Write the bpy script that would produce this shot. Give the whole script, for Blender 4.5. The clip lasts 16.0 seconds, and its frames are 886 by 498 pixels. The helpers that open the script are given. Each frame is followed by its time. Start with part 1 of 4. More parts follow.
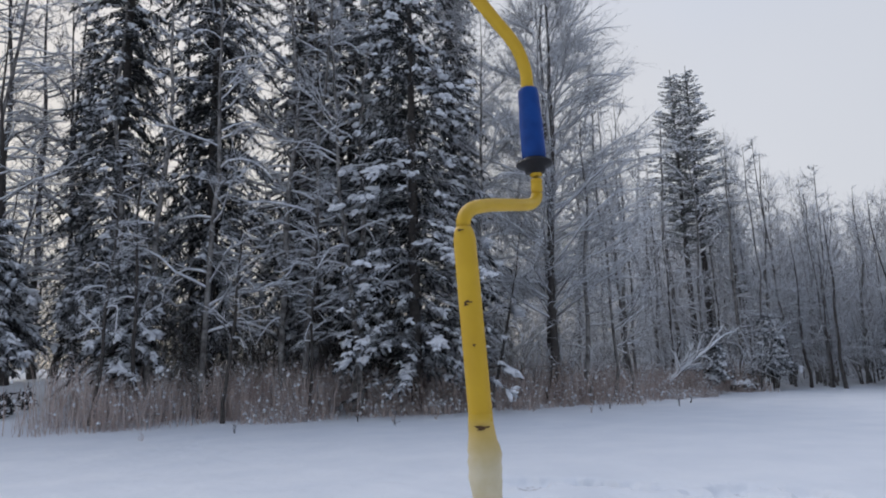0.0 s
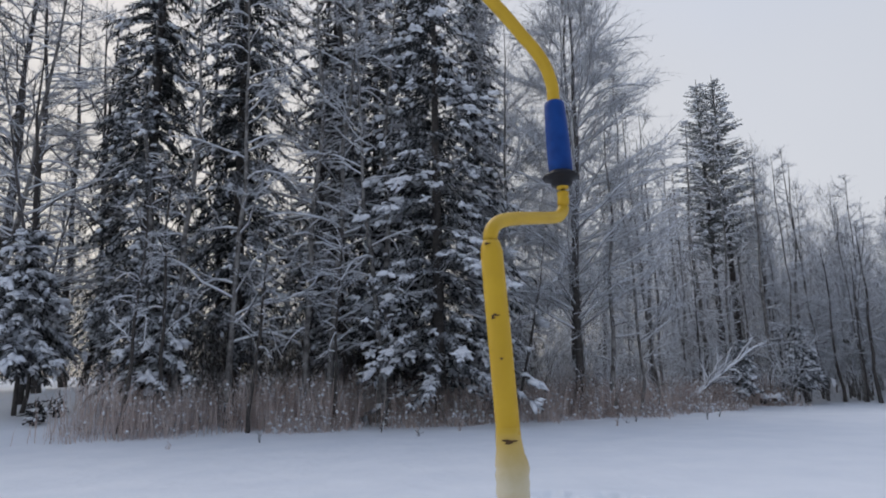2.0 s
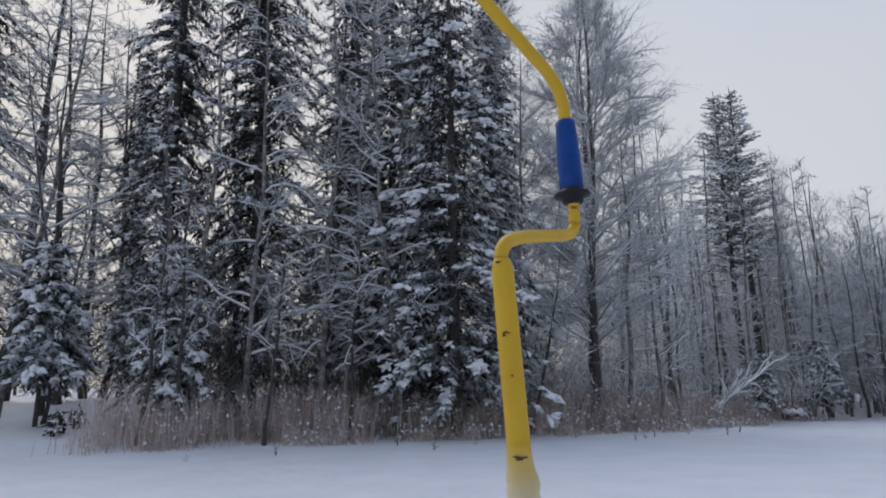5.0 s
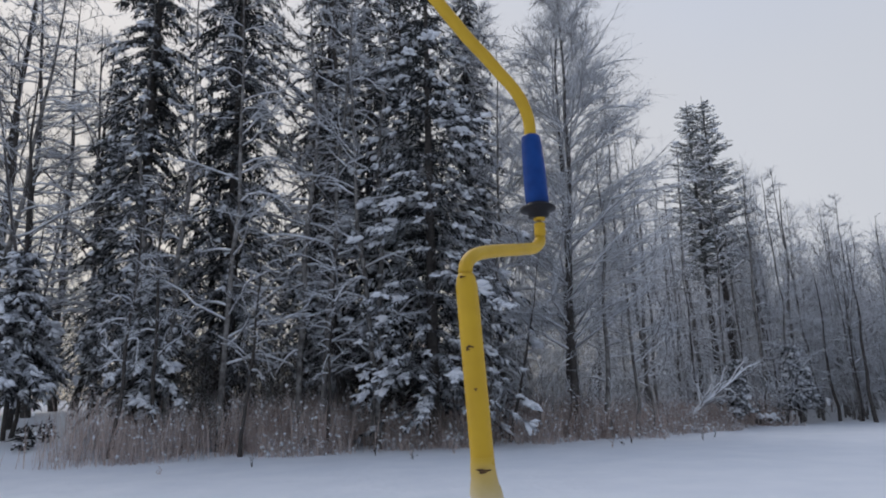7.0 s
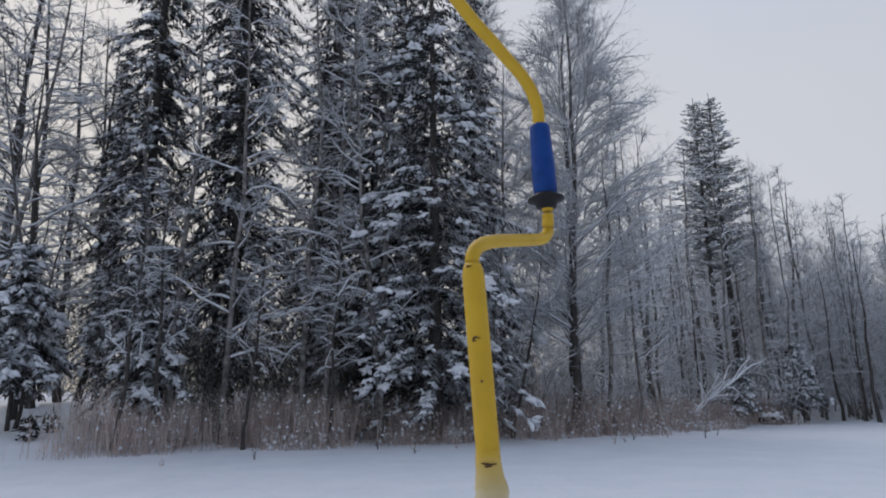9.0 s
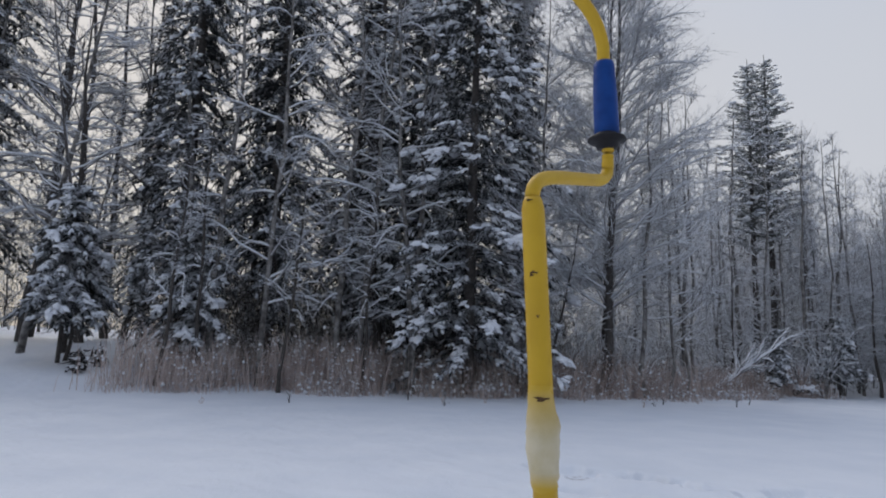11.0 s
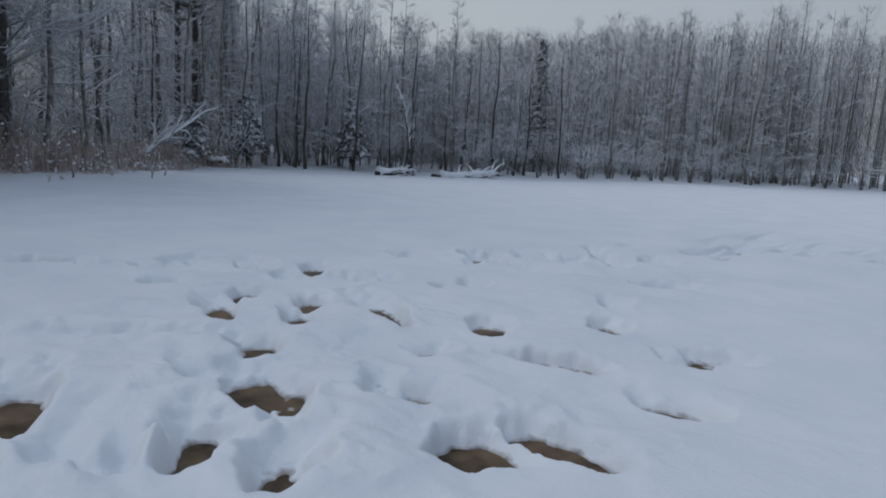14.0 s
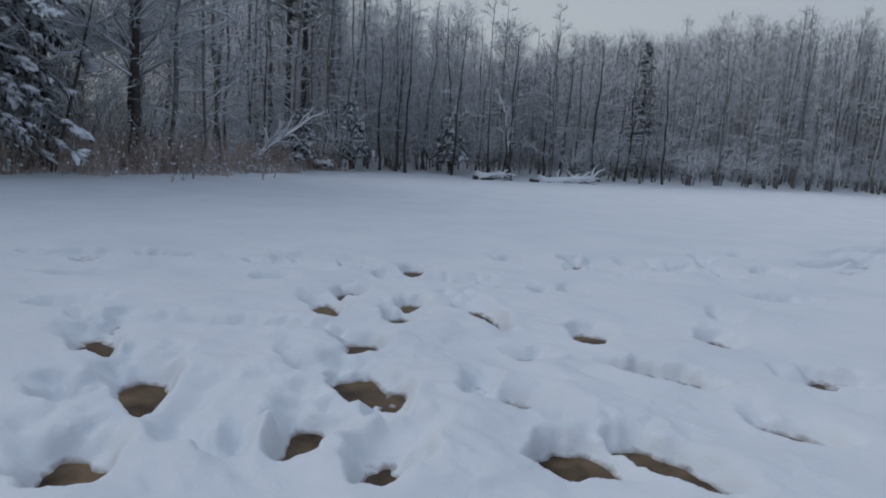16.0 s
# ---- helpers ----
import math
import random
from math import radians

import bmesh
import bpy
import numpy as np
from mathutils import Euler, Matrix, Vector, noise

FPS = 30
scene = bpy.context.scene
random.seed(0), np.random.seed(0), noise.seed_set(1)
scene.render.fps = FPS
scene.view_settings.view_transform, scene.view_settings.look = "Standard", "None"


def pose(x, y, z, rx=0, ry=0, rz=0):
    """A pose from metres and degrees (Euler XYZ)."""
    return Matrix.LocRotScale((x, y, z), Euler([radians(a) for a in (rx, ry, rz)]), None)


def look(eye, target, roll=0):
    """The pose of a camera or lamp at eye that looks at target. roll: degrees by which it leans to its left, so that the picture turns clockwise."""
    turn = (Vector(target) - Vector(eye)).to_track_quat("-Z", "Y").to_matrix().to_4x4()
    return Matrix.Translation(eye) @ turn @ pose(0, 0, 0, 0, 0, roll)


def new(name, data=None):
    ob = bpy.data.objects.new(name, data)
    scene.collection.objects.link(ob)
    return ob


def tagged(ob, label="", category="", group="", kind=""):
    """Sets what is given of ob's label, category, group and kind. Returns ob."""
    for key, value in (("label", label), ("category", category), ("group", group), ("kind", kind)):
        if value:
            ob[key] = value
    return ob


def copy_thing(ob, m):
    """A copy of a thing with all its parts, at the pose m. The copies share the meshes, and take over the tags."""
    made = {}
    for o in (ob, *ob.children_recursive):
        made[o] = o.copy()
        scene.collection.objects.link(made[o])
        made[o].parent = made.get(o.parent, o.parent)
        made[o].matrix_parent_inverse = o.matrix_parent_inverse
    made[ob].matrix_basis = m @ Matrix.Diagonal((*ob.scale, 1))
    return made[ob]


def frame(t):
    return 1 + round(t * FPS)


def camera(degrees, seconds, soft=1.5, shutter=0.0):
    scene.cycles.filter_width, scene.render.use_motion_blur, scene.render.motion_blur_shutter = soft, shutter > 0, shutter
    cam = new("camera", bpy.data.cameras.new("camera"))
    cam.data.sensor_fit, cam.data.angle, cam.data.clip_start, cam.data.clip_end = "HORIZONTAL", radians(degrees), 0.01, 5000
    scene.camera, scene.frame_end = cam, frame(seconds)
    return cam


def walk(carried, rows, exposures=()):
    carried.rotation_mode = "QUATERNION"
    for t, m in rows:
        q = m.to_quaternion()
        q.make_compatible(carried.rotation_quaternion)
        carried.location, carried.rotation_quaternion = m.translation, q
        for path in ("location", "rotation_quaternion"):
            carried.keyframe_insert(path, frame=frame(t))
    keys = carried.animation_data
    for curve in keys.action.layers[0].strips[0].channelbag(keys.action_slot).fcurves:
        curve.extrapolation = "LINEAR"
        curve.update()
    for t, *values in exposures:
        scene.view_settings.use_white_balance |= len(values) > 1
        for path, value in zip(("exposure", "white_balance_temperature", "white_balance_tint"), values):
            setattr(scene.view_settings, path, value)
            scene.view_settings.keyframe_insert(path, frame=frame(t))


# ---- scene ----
cam = camera(68.52, 16.0, soft=1.9)
CAM_ROWS = [
    (0, look((0.010, 0.246, 1.475), (0.0192, 2.2135, 1.8323), -1.56)),
    (0.5, look((0.008, 0.253, 1.473), (-0.0059, 2.2223, 1.8190), -1.33)),
    (1, look((0.009, 0.245, 1.476), (-0.0216, 2.2110, 1.8434), -1.42)),
    (1.5, look((0.011, 0.240, 1.479), (-0.0292, 2.2031, 1.8588), -1.57)),
    (2, look((0.005, 0.240, 1.478), (-0.0576, 2.2005, 1.8690), -1.15)),
    (2.5, look((0.004, 0.238, 1.478), (-0.0847, 2.1951, 1.8802), -0.77)),
    (3, look((0.003, 0.234, 1.477), (-0.1116, 2.1885, 1.8863), -0.49)),
    (5.5, look((0.021, 0.220, 1.484), (-0.0817, 2.1703, 1.9148), -1.14)),
    (6, look((0.031, 0.232, 1.485), (0.0248, 2.1919, 1.8842), -1.02)),
    (6.5, look((0.030, 0.228, 1.487), (-0.0046, 2.1789, 1.9285), -1.54)),
    (7, look((0.033, 0.208, 1.490), (-0.0106, 2.1560, 1.9418), -1.51)),
    (7.5, look((0.030, 0.215, 1.490), (-0.0266, 2.1639, 1.9378), -1.30)),
    (8, look((0.030, 0.219, 1.490), (-0.0279, 2.1679, 1.9346), -1.15)),
    (10.5, look((0.010, 0.250, 1.461), (-0.0878, 2.2121, 1.8347), 0.54)),
    (11, look((-0.004, 0.253, 1.453), (-0.1691, 2.2220, 1.7617), 2.09)),
    (11.5, look((-0.021, 0.277, 1.460), (-0.2534, 2.2426, 1.7477), 2.51)),
    (12, look((-0.036, 0.266, 1.477), (-0.3095, 2.2044, 1.8878), 3.27)),
    (12.5, look((-0.012, 0.273, 1.472), (-0.1478, 2.2384, 1.8166), 4.57)),
    (13, look((0.068, 0.257, 1.485), (0.4192, 2.2112, 1.7261), 4.17)),
    (13.3, look((0.112, 0.252, 1.491), (0.8155, 2.1184, 1.6329), 2.66)),
    (13.5, look((0.129, 0.225, 1.491), (0.9092, 2.0664, 1.4964), 3.03)),
    (14, look((0.301, 0.212, 1.526), (1.6504, 1.6563, 1.2217), 3.52)),
    (14.5, look((0.262, 0.245, 1.522), (1.4554, 1.8287, 1.2597), 3.87)),
    (15, look((0.268, 0.249, 1.510), (1.4528, 1.8357, 1.2317), 4.35)),
    (15.5, look((0.259, 0.252, 1.506), (1.4110, 1.8600, 1.2126), 3.91)),
    (16, look((0.262, 0.250, 1.505), (1.3843, 1.8765, 1.1971), 3.71)),
]

walk(cam, CAM_ROWS, [(0.0, 0.10, 6480, 12), (3.5, 0.05, 6480, 12), (8.0, -0.02, 6480, 12), (12.5, -0.05, 6480, 12), (13.0, -0.10, 6480, 12), (13.5, -0.38, 6450, 12), (14.0, -0.47, 6170, 7), (16.0, -0.47, 6170, 7)])

# ---- sky and sun: thin overcast, veiled sun over the wood ----
SUN_DIR = Vector((-0.47, 0.62, 0.85)).normalized()
SUN_EL = math.asin(SUN_DIR.z)
world = bpy.data.worlds.new("winter_sky")
scene.world = world
world.use_nodes = True
wn, wl = world.node_tree.nodes, world.node_tree.links
wn.clear()
sky = wn.new("ShaderNodeTexSky")
sky.sky_type, sky.sun_disc = "NISHITA", False
sky.sun_elevation, sky.sun_rotation = SUN_EL, math.atan2(SUN_DIR.x, SUN_DIR.y)
sky.air_density, sky.dust_density, sky.ozone_density = 1.0, 2.5, 1.5
bg_sky = wn.new("ShaderNodeBackground")
bg_sky.inputs["Strength"].default_value = 0.016
wl.new(sky.outputs[0], bg_sky.inputs["Color"])
# the cloud sheet
tc = wn.new("ShaderNodeTexCoord")
cloud_noise = wn.new("ShaderNodeTexNoise")
cloud_noise.inputs["Scale"].default_value = 1.6
cloud_noise.inputs["Detail"].default_value = 3
wl.new(tc.outputs["Generated"], cloud_noise.inputs["Vector"])
cloud_ramp = wn.new("ShaderNodeValToRGB")
cloud_ramp.color_ramp.elements[0].position, cloud_ramp.color_ramp.elements[0].color = 0.25, (0.515, 0.55, 0.615, 1)
cloud_ramp.color_ramp.elements[1].position, cloud_ramp.color_ramp.elements[1].color = 0.8, (0.58, 0.605, 0.65, 1)
wl.new(cloud_noise.outputs[0], cloud_ramp.inputs[0])
height = wn.new("ShaderNodeSeparateXYZ")
wl.new(tc.outputs["Generated"], height.inputs[0])
lift = wn.new("ShaderNodeValToRGB")
lift.color_ramp.elements.new(0.42)
for stop, (at, colour) in zip(lift.color_ramp.elements, ((0.0, (1.14, 1.08, 0.98)), (0.42, (1.04, 1.03, 1.0)), (1.0, (0.80, 0.93, 1.16)))):
    stop.position, stop.color = at, (*colour, 1)
wl.new(height.outputs["Z"], lift.inputs[0])
tone = wn.new("ShaderNodeMix")
tone.data_type, tone.blend_type = "RGBA", "MULTIPLY"
tone.inputs[0].default_value = 1.0
wl.new(cloud_ramp.outputs[0], tone.inputs[6])
wl.new(lift.outputs[0], tone.inputs[7])
facing = wn.new("ShaderNodeVectorMath")
facing.operation = "DOT_PRODUCT"
facing.inputs[1].default_value = Vector((SUN_DIR.x, SUN_DIR.y, 0)).normalized() * 0.5
wl.new(tc.outputs["Generated"], facing.inputs[0])
half_up = wn.new("ShaderNodeMath")
half_up.inputs[1].default_value = 0.5
wl.new(facing.outputs["Value"], half_up.inputs[0])
side_ramp = wn.new("ShaderNodeValToRGB")
while len(side_ramp.color_ramp.elements) < 4:
    side_ramp.color_ramp.elements.new(0.5)
for stop, (at, colour) in zip(side_ramp.color_ramp.elements, ((0.0, (0.46, 0.48, 0.52)), (0.40, (0.93, 0.95, 0.98)), (0.72, (1.0, 1.0, 1.0)), (1.0, (1.09, 1.0, 0.85)))):
    stop.position, stop.color = at, (*colour, 1)
wl.new(half_up.outputs[0], side_ramp.inputs[0])
veil = wn.new("ShaderNodeMix")
veil.data_type, veil.blend_type = "RGBA", "MULTIPLY"
veil.inputs[0].default_value = 1.0
wl.new(tone.outputs[2], veil.inputs[6])
wl.new(side_ramp.outputs[0], veil.inputs[7])
bg_cloud = wn.new("ShaderNodeBackground")
bg_cloud.inputs["Strength"].default_value = 0.96
wl.new(veil.outputs[2], bg_cloud.inputs["Color"])
both = wn.new("ShaderNodeAddShader")
out = wn.new("ShaderNodeOutputWorld")
wl.new(bg_sky.outputs[0], both.inputs[0])
wl.new(bg_cloud.outputs[0], both.inputs[1])
wl.new(both.outputs[0], out.inputs["Surface"])

sun = new("sun", bpy.data.lights.new("sun", "SUN"))
sun.data.energy, sun.data.angle, sun.data.color = 1.0, radians(45), (1.0, 0.965, 0.925)
sun.matrix_world = look((0, 0, 0), -SUN_DIR)


# ---- materials ----
def material(name, rough=0.7, metal=0.0):
    m = bpy.data.materials.new(name)
    m.use_nodes = True
    b = m.node_tree.nodes["Principled BSDF"]
    b.inputs["Roughness"].default_value, b.inputs["Metallic"].default_value = rough, metal
    return m, m.node_tree.nodes, m.node_tree.links, b


def noise_node(n, l, scale, detail=4.0, where="Object"):
    co, t = n.new("ShaderNodeTexCoord"), n.new("ShaderNodeTexNoise")
    t.inputs["Scale"].default_value, t.inputs["Detail"].default_value = scale, detail
    l.new(co.outputs[where], t.inputs["Vector"])
    return t.outputs[0]


def ramp_node(n, l, source, stops):
    r = n.new("ShaderNodeValToRGB")
    e = r.color_ramp.elements
    while len(e) < len(stops):
        e.new(0.5)
    for k, (at, colour) in enumerate(stops):
        e[k].position, e[k].color = at, (*colour, 1)
    l.new(source, r.inputs[0])
    return r.outputs[0]


def bump_node(n, l, b, source, strength, distance):
    k = n.new("ShaderNodeBump")
    k.inputs["Strength"].default_value, k.inputs["Distance"].default_value = strength, distance
    l.new(source, k.inputs["Height"])
    l.new(k.outputs[0], b.inputs["Normal"])


def n_add(n, l, a, b, weight):
    """One height from two: a plus b times weight."""
    k = n.new("ShaderNodeMath")
    k.operation = "MULTIPLY_ADD"
    l.new(b, k.inputs[0])
    k.inputs[1].default_value = weight
    l.new(a, k.inputs[2])
    return k.outputs[0]


SNOW_A, SNOW_B = (0.74, 0.77, 0.82), (0.84, 0.86, 0.89)


def speckled(name, stops, scale, rough=0.8, bump=0.4, depth=0.01, where="Object", metal=0.0):
    """A surface of one stuff, mottled at two scales."""
    m, n, l, b = material(name, rough, metal)
    big = noise_node(n, l, scale, 5, where)
    l.new(ramp_node(n, l, big, stops), b.inputs["Base Color"])
    if bump:
        bump_node(n, l, b, noise_node(n, l, scale * 6, 3, where), bump, depth)
    return m


def dusted(name, stops, scale, low, high, rough=0.85, patch=0.35):
    """Bark or needles with snow lying on whatever faces up."""
    m, n, l, b = material(name, rough)
    under = ramp_node(n, l, noise_node(n, l, scale, 4), stops)
    geo, sep = n.new("ShaderNodeNewGeometry"), n.new("ShaderNodeSeparateXYZ")
    l.new(geo.outputs["Normal"], sep.inputs[0])
    scatter = noise_node(n, l, 2.6, 3)
    add = n.new("ShaderNodeMath")
    add.operation = "MULTIPLY_ADD"
    l.new(scatter, add.inputs[0])
    add.inputs[1].default_value = patch
    l.new(sep.outputs["Z"], add.inputs[2])
    fac = n.new("ShaderNodeMapRange")
    fac.inputs["From Min"].default_value, fac.inputs["From Max"].default_value = low, high
    l.new(add.outputs[0], fac.inputs["Value"])
    mix = n.new("ShaderNodeMix")
    mix.data_type = "RGBA"
    l.new(fac.outputs[0], mix.inputs[0])
    l.new(under, mix.inputs[6])
    mix.inputs[7].default_value = (*SNOW_A, 1)
    l.new(mix.outputs[2], b.inputs["Base Color"])
    return m


M_SNOW = speckled("tree_snow", [(0.3, SNOW_A), (0.7, SNOW_B)], 3.0, 0.75, 0.5, 0.02)
M_BARK = dusted("dark_bark", [(0.3, (0.030, 0.027, 0.026)), (0.7, (0.085, 0.075, 0.068))], 9.0, 0.75, 1.15)
M_BIRCH = dusted("grey_birch_bark", [(0.35, (0.06, 0.055, 0.052)), (0.62, (0.25, 0.24, 0.23))], 5.0, 0.75, 1.15)
M_TWIG = dusted("frosted_twigs", [(0.3, (0.050, 0.046, 0.046)), (0.7, (0.13, 0.12, 0.118))], 6.0, 0.25, 0.75)
# hoarfrost, with the base tone paler and greyer to stand for distance haze
M_FROST_HAZE = dusted("hoarfrost_haze_twigs", [(0.3, (0.10, 0.099, 0.103)), (0.7, (0.235, 0.232, 0.236))], 6.0, 0.08, 0.7)
M_RIME = dusted("rimed_twigs", [(0.3, (0.18, 0.18, 0.188)), (0.7, (0.38, 0.38, 0.39))], 6.0, 0.02, 0.6)
# far twig mass, its base colour lightened to stand for haze
M_THICKET = dusted("bare_thicket", [(0.3, (0.066, 0.063, 0.066)), (0.7, (0.155, 0.147, 0.150))], 3.0, 0.42, 1.1)
M_NEEDLE = dusted("spruce_needles", [(0.3, (0.017, 0.020, 0.022)), (0.7, (0.046, 0.052, 0.054))], 5.0, 0.70, 1.3, 0.8, 0.5)
M_PINE = dusted("frosted_pine_needles", [(0.3, (0.10, 0.112, 0.108)), (0.7, (0.24, 0.255, 0.25))], 5.0, 0.25, 1.0, 0.8, 0.5)
M_REED = speckled("dry_reeds", [(0.3, (0.38, 0.295, 0.26)), (0.7, (0.70, 0.60, 0.55))], 1.4, 0.9, 0)
M_ROT = speckled("black_wet_wood", [(0.3, (0.006, 0.007, 0.008)), (0.7, (0.022, 0.022, 0.024))], 9.0, 0.8, 0.3, 0.01)
M_ICE = speckled("brown_slush", [(0.3, (0.030, 0.019, 0.010)), (0.7, (0.20, 0.135, 0.08))], 4.0, 0.5, 0.3, 0.01)
M_ICE.node_tree.nodes["Principled BSDF"].inputs["Specular IOR Level"].default_value = 0.12


# ---- mesh tools ----
class Bag:
    """Triangles gathered into one mesh."""

    def __init__(self):
        self.v, self.f, self.n = [], [], 0

    def add(self, v, f):
        self.v.append(np.asarray(v, float))
        self.f.append(np.asarray(f, int) + self.n)
        self.n += len(v)

    def arrays(self):
        return np.concatenate(self.v), np.concatenate(self.f)

    def tube(self, points, radii, sides=3, cap=False):
        p, r = np.asarray(points, float), np.asarray(radii, float)
        d = np.gradient(p, axis=0)
        d /= np.linalg.norm(d, axis=1)[:, None] + 1e-9
        ref = np.array([0, 0, 1.0]) if abs(d[:, 2]).mean() < 0.8 else np.array([1.0, 0, 0])
        a = np.cross(d, ref)
        a /= np.linalg.norm(a, axis=1)[:, None] + 1e-9
        b = np.cross(a, d)
        ang = np.arange(sides) * 2 * np.pi / sides + (np.pi / 2 if sides == 3 else 0)
        ring = p[:, None] + r[:, None, None] * (np.cos(ang)[None, :, None] * a[:, None] + np.sin(ang)[None, :, None] * b[:, None])
        v = ring.reshape(-1, 3)
        i, j = np.meshgrid(np.arange(len(p) - 1), np.arange(sides), indexing="ij")
        k = (j + 1) % sides
        q = np.stack([i * sides + j, i * sides + k, (i + 1) * sides + k, (i + 1) * sides + j], -1).reshape(-1, 4)
        f = np.concatenate([q[:, [0, 2, 1]], q[:, [0, 3, 2]]])
        if cap:
            m = len(v)
            v = np.concatenate([v, p[[0, -1]]])
            j = np.arange(sides)
            k, e = (j + 1) % sides, (len(p) - 1) * sides
            f = np.concatenate([f, np.stack([j, k, 0 * j + m], -1), np.stack([e + k, e + j, 0 * j + m + 1], -1)])
        self.add(v, f)

    def lathe(self, profile, base, axis, sides=24):
        """A turned body: (height, radius) along an axis from base."""
        axis = np.asarray(axis, float) / np.linalg.norm(axis)
        self.tube([np.asarray(base) + axis * h for h, _ in profile], [r for _, r in profile], sides, True)


def ico():
    bm = bmesh.new()
    bmesh.ops.create_icosphere(bm, subdivisions=1, radius=1)
    v, f = np.array([x.co[:] for x in bm.verts]), np.array([[x.index for x in y.verts] for y in bm.faces])
    bm.free()
    return v, f


ICO_V, ICO_F = ico()
OCT_V = np.array([(1, 0, 0), (-1, 0, 0), (0, 1, 0), (0, -1, 0), (0, 0, 1), (0, 0, -1)], float)
OCT_F = np.array([(0, 2, 4), (2, 1, 4), (1, 3, 4), (3, 0, 4), (2, 0, 5), (1, 2, 5), (3, 1, 5), (0, 3, 5)])


def mesh_of(name, bag, mat, smooth=True):
    v, f = bag.arrays() if isinstance(bag, Bag) else bag
    me = bpy.data.meshes.new(name)
    me.from_pydata(v.tolist(), [], f.tolist())
    me.polygons.foreach_set("use_smooth", np.full(len(f), smooth))
    me.materials.append(mat)
    me.update()
    return me


def part(name, bag, mat, parent=None, label="", smooth=True):
    ob = new(name, mesh_of(name, bag, mat, smooth))
    ob.parent = parent
    return tagged(ob, label)


def unit(v):
    return v / (np.linalg.norm(v) + 1e-9)


# ---- the lie of the land ----
SHORE_X = [-200, -60, -30, -12, -9, -6, 1, 6, 13.5, 17, 22, 32, 44, 60, 90, 200]
SHORE_Y = [-40, 4, 14, 15.5, 17, 19.3, 22, 23.5, 29.3, 28.7, 27.2, 25.6, 24.8, 21.5, 5, -80]


def smooth01(x):
    x = np.clip(x, 0, 1)
    return x * x * (3 - 2 * x)


def shore(x):
    return float(np.interp(x, SHORE_X, SHORE_Y))


def land(x, y):
    past = y - np.interp(x, SHORE_X, SHORE_Y)
    rise = 0.22 * smooth01((past + 0.3) / 4) + 0.9 * smooth01((past - 3) / 40)
    west = smooth01((-8.0 - x) / 4)
    return rise + west * (0.35 * smooth01(past / 3.5) + 0.75 * smooth01((past - 3) / 6))


PITS = []


def pit(x, y, wide, long, deep, turn):
    """A boot hole: an uneven oval with steep walls."""
    PITS.append((x, y, wide, long, deep, turn))


pit(2.60, 5.38, 0.26, 0.34, 0.12, -24)
pit(0.77, 5.11, 0.34, 0.54, 0.12, -6)
pit(0.93, 4.26, 0.37, 0.81, 0.13, -9)
pit(2.10, 3.77, 0.43, 0.60, 0.12, -26)
pit(1.55, 3.23, 0.30, 0.63, 0.13, -40)
pit(3.88, 4.71, 0.30, 0.65, 0.11, -18)
pit(0.56, 4.38, 0.35, 0.38, 0.1, -4)
pit(1.64, 2.67, 0.26, 0.30, 0.12, -43)
pit(0.48, 3.36, 0.40, 0.59, 0.13, -4)
pit(4.61, 4.14, 0.30, 0.68, 0.1, -47)
pit(5.56, 3.48, 0.28, 0.59, 0.09, -57)
pit(6.38, 3.95, 0.28, 0.43, 0.05, -57)
pit(3.25, 5.22, 0.22, 0.45, 0.1, -30)
pit(3.65, 5.63, 0.25, 0.37, 0.07, -31)
pit(3.27, 6.22, 0.25, 0.40, 0.085, -26)
pit(2.57, 4.66, 0.32, 0.36, 0.085, -27)
pit(4.30, 3.11, 0.62, 0.5, 0.092, -56)
pit(5.28, 2.55, 0.33, 0.56, 0.06, -63)
pit(5.57, 2.41, 0.46, 0.43, 0.05, -66)
pit(4.40, 2.10, 0.43, 0.70, 0.054, -83)
pit(1.90, 4.19, 0.15, 0.25, 0.075, -22)
pit(2.91, 3.56, 0.14, 0.29, 0.065, -37)
pit(2.75, 3.30, 0.20, 0.21, 0.075, -37)
pit(2.93, 3.18, 0.22, 0.30, 0.085, -55)
pit(2.10, 3.36, 0.17, 0.25, 0.105, -29)
pit(2.28, 3.61, 0.16, 0.23, 0.1, -30)
pit(0.79, 6.76, 0.52, 0.72, 0.055, -5)
pit(0.92, 8.12, 0.55, 0.87, 0.045, -5)
pit(1.02, 3.44, 0.08, 0.13, 0.07, -13)
pit(1.10, 3.27, 0.13, 0.17, 0.08, -15)
pit(0.91, 3.51, 0.08, 0.16, 0.07, -11)
pit(1.22, 3.29, 0.06, 0.13, 0.06, -17)
pit(4.72, 6.31, 0.25, 0.41, 0.06, -35)
pit(4.95, 6.17, 0.23, 0.37, 0.05, -38)
pit(6.66, 6.32, 0.26, 0.50, 0.05, -46)
pit(7.21, 6.47, 0.24, 0.44, 0.05, -47)
pit(7.07, 5.79, 0.31, 0.58, 0.055, -50)
pit(8.72, 5.37, 0.33, 0.58, 0.07, -58)
pit(9.57, 5.08, 0.27, 0.57, 0.06, -61)
pit(5.72, 5.45, 0.30, 0.40, 0.045, -45)
pit(5.40, 5.62, 0.22, 0.36, 0.045, -43)
pit(2.56, 2.38, 0.46, 0.28, 0.12, -86)
pit(3.11, 2.22, 0.60, 0.14, 0.088, -86)
pit(1.56, 5.56, 1.57, 0.28, 0.05, -33)
pit(1.77, 8.77, 0.63, 0.35, 0.07, -36)
pit(2.37, 8.25, 0.36, 0.30, 0.07, -40)
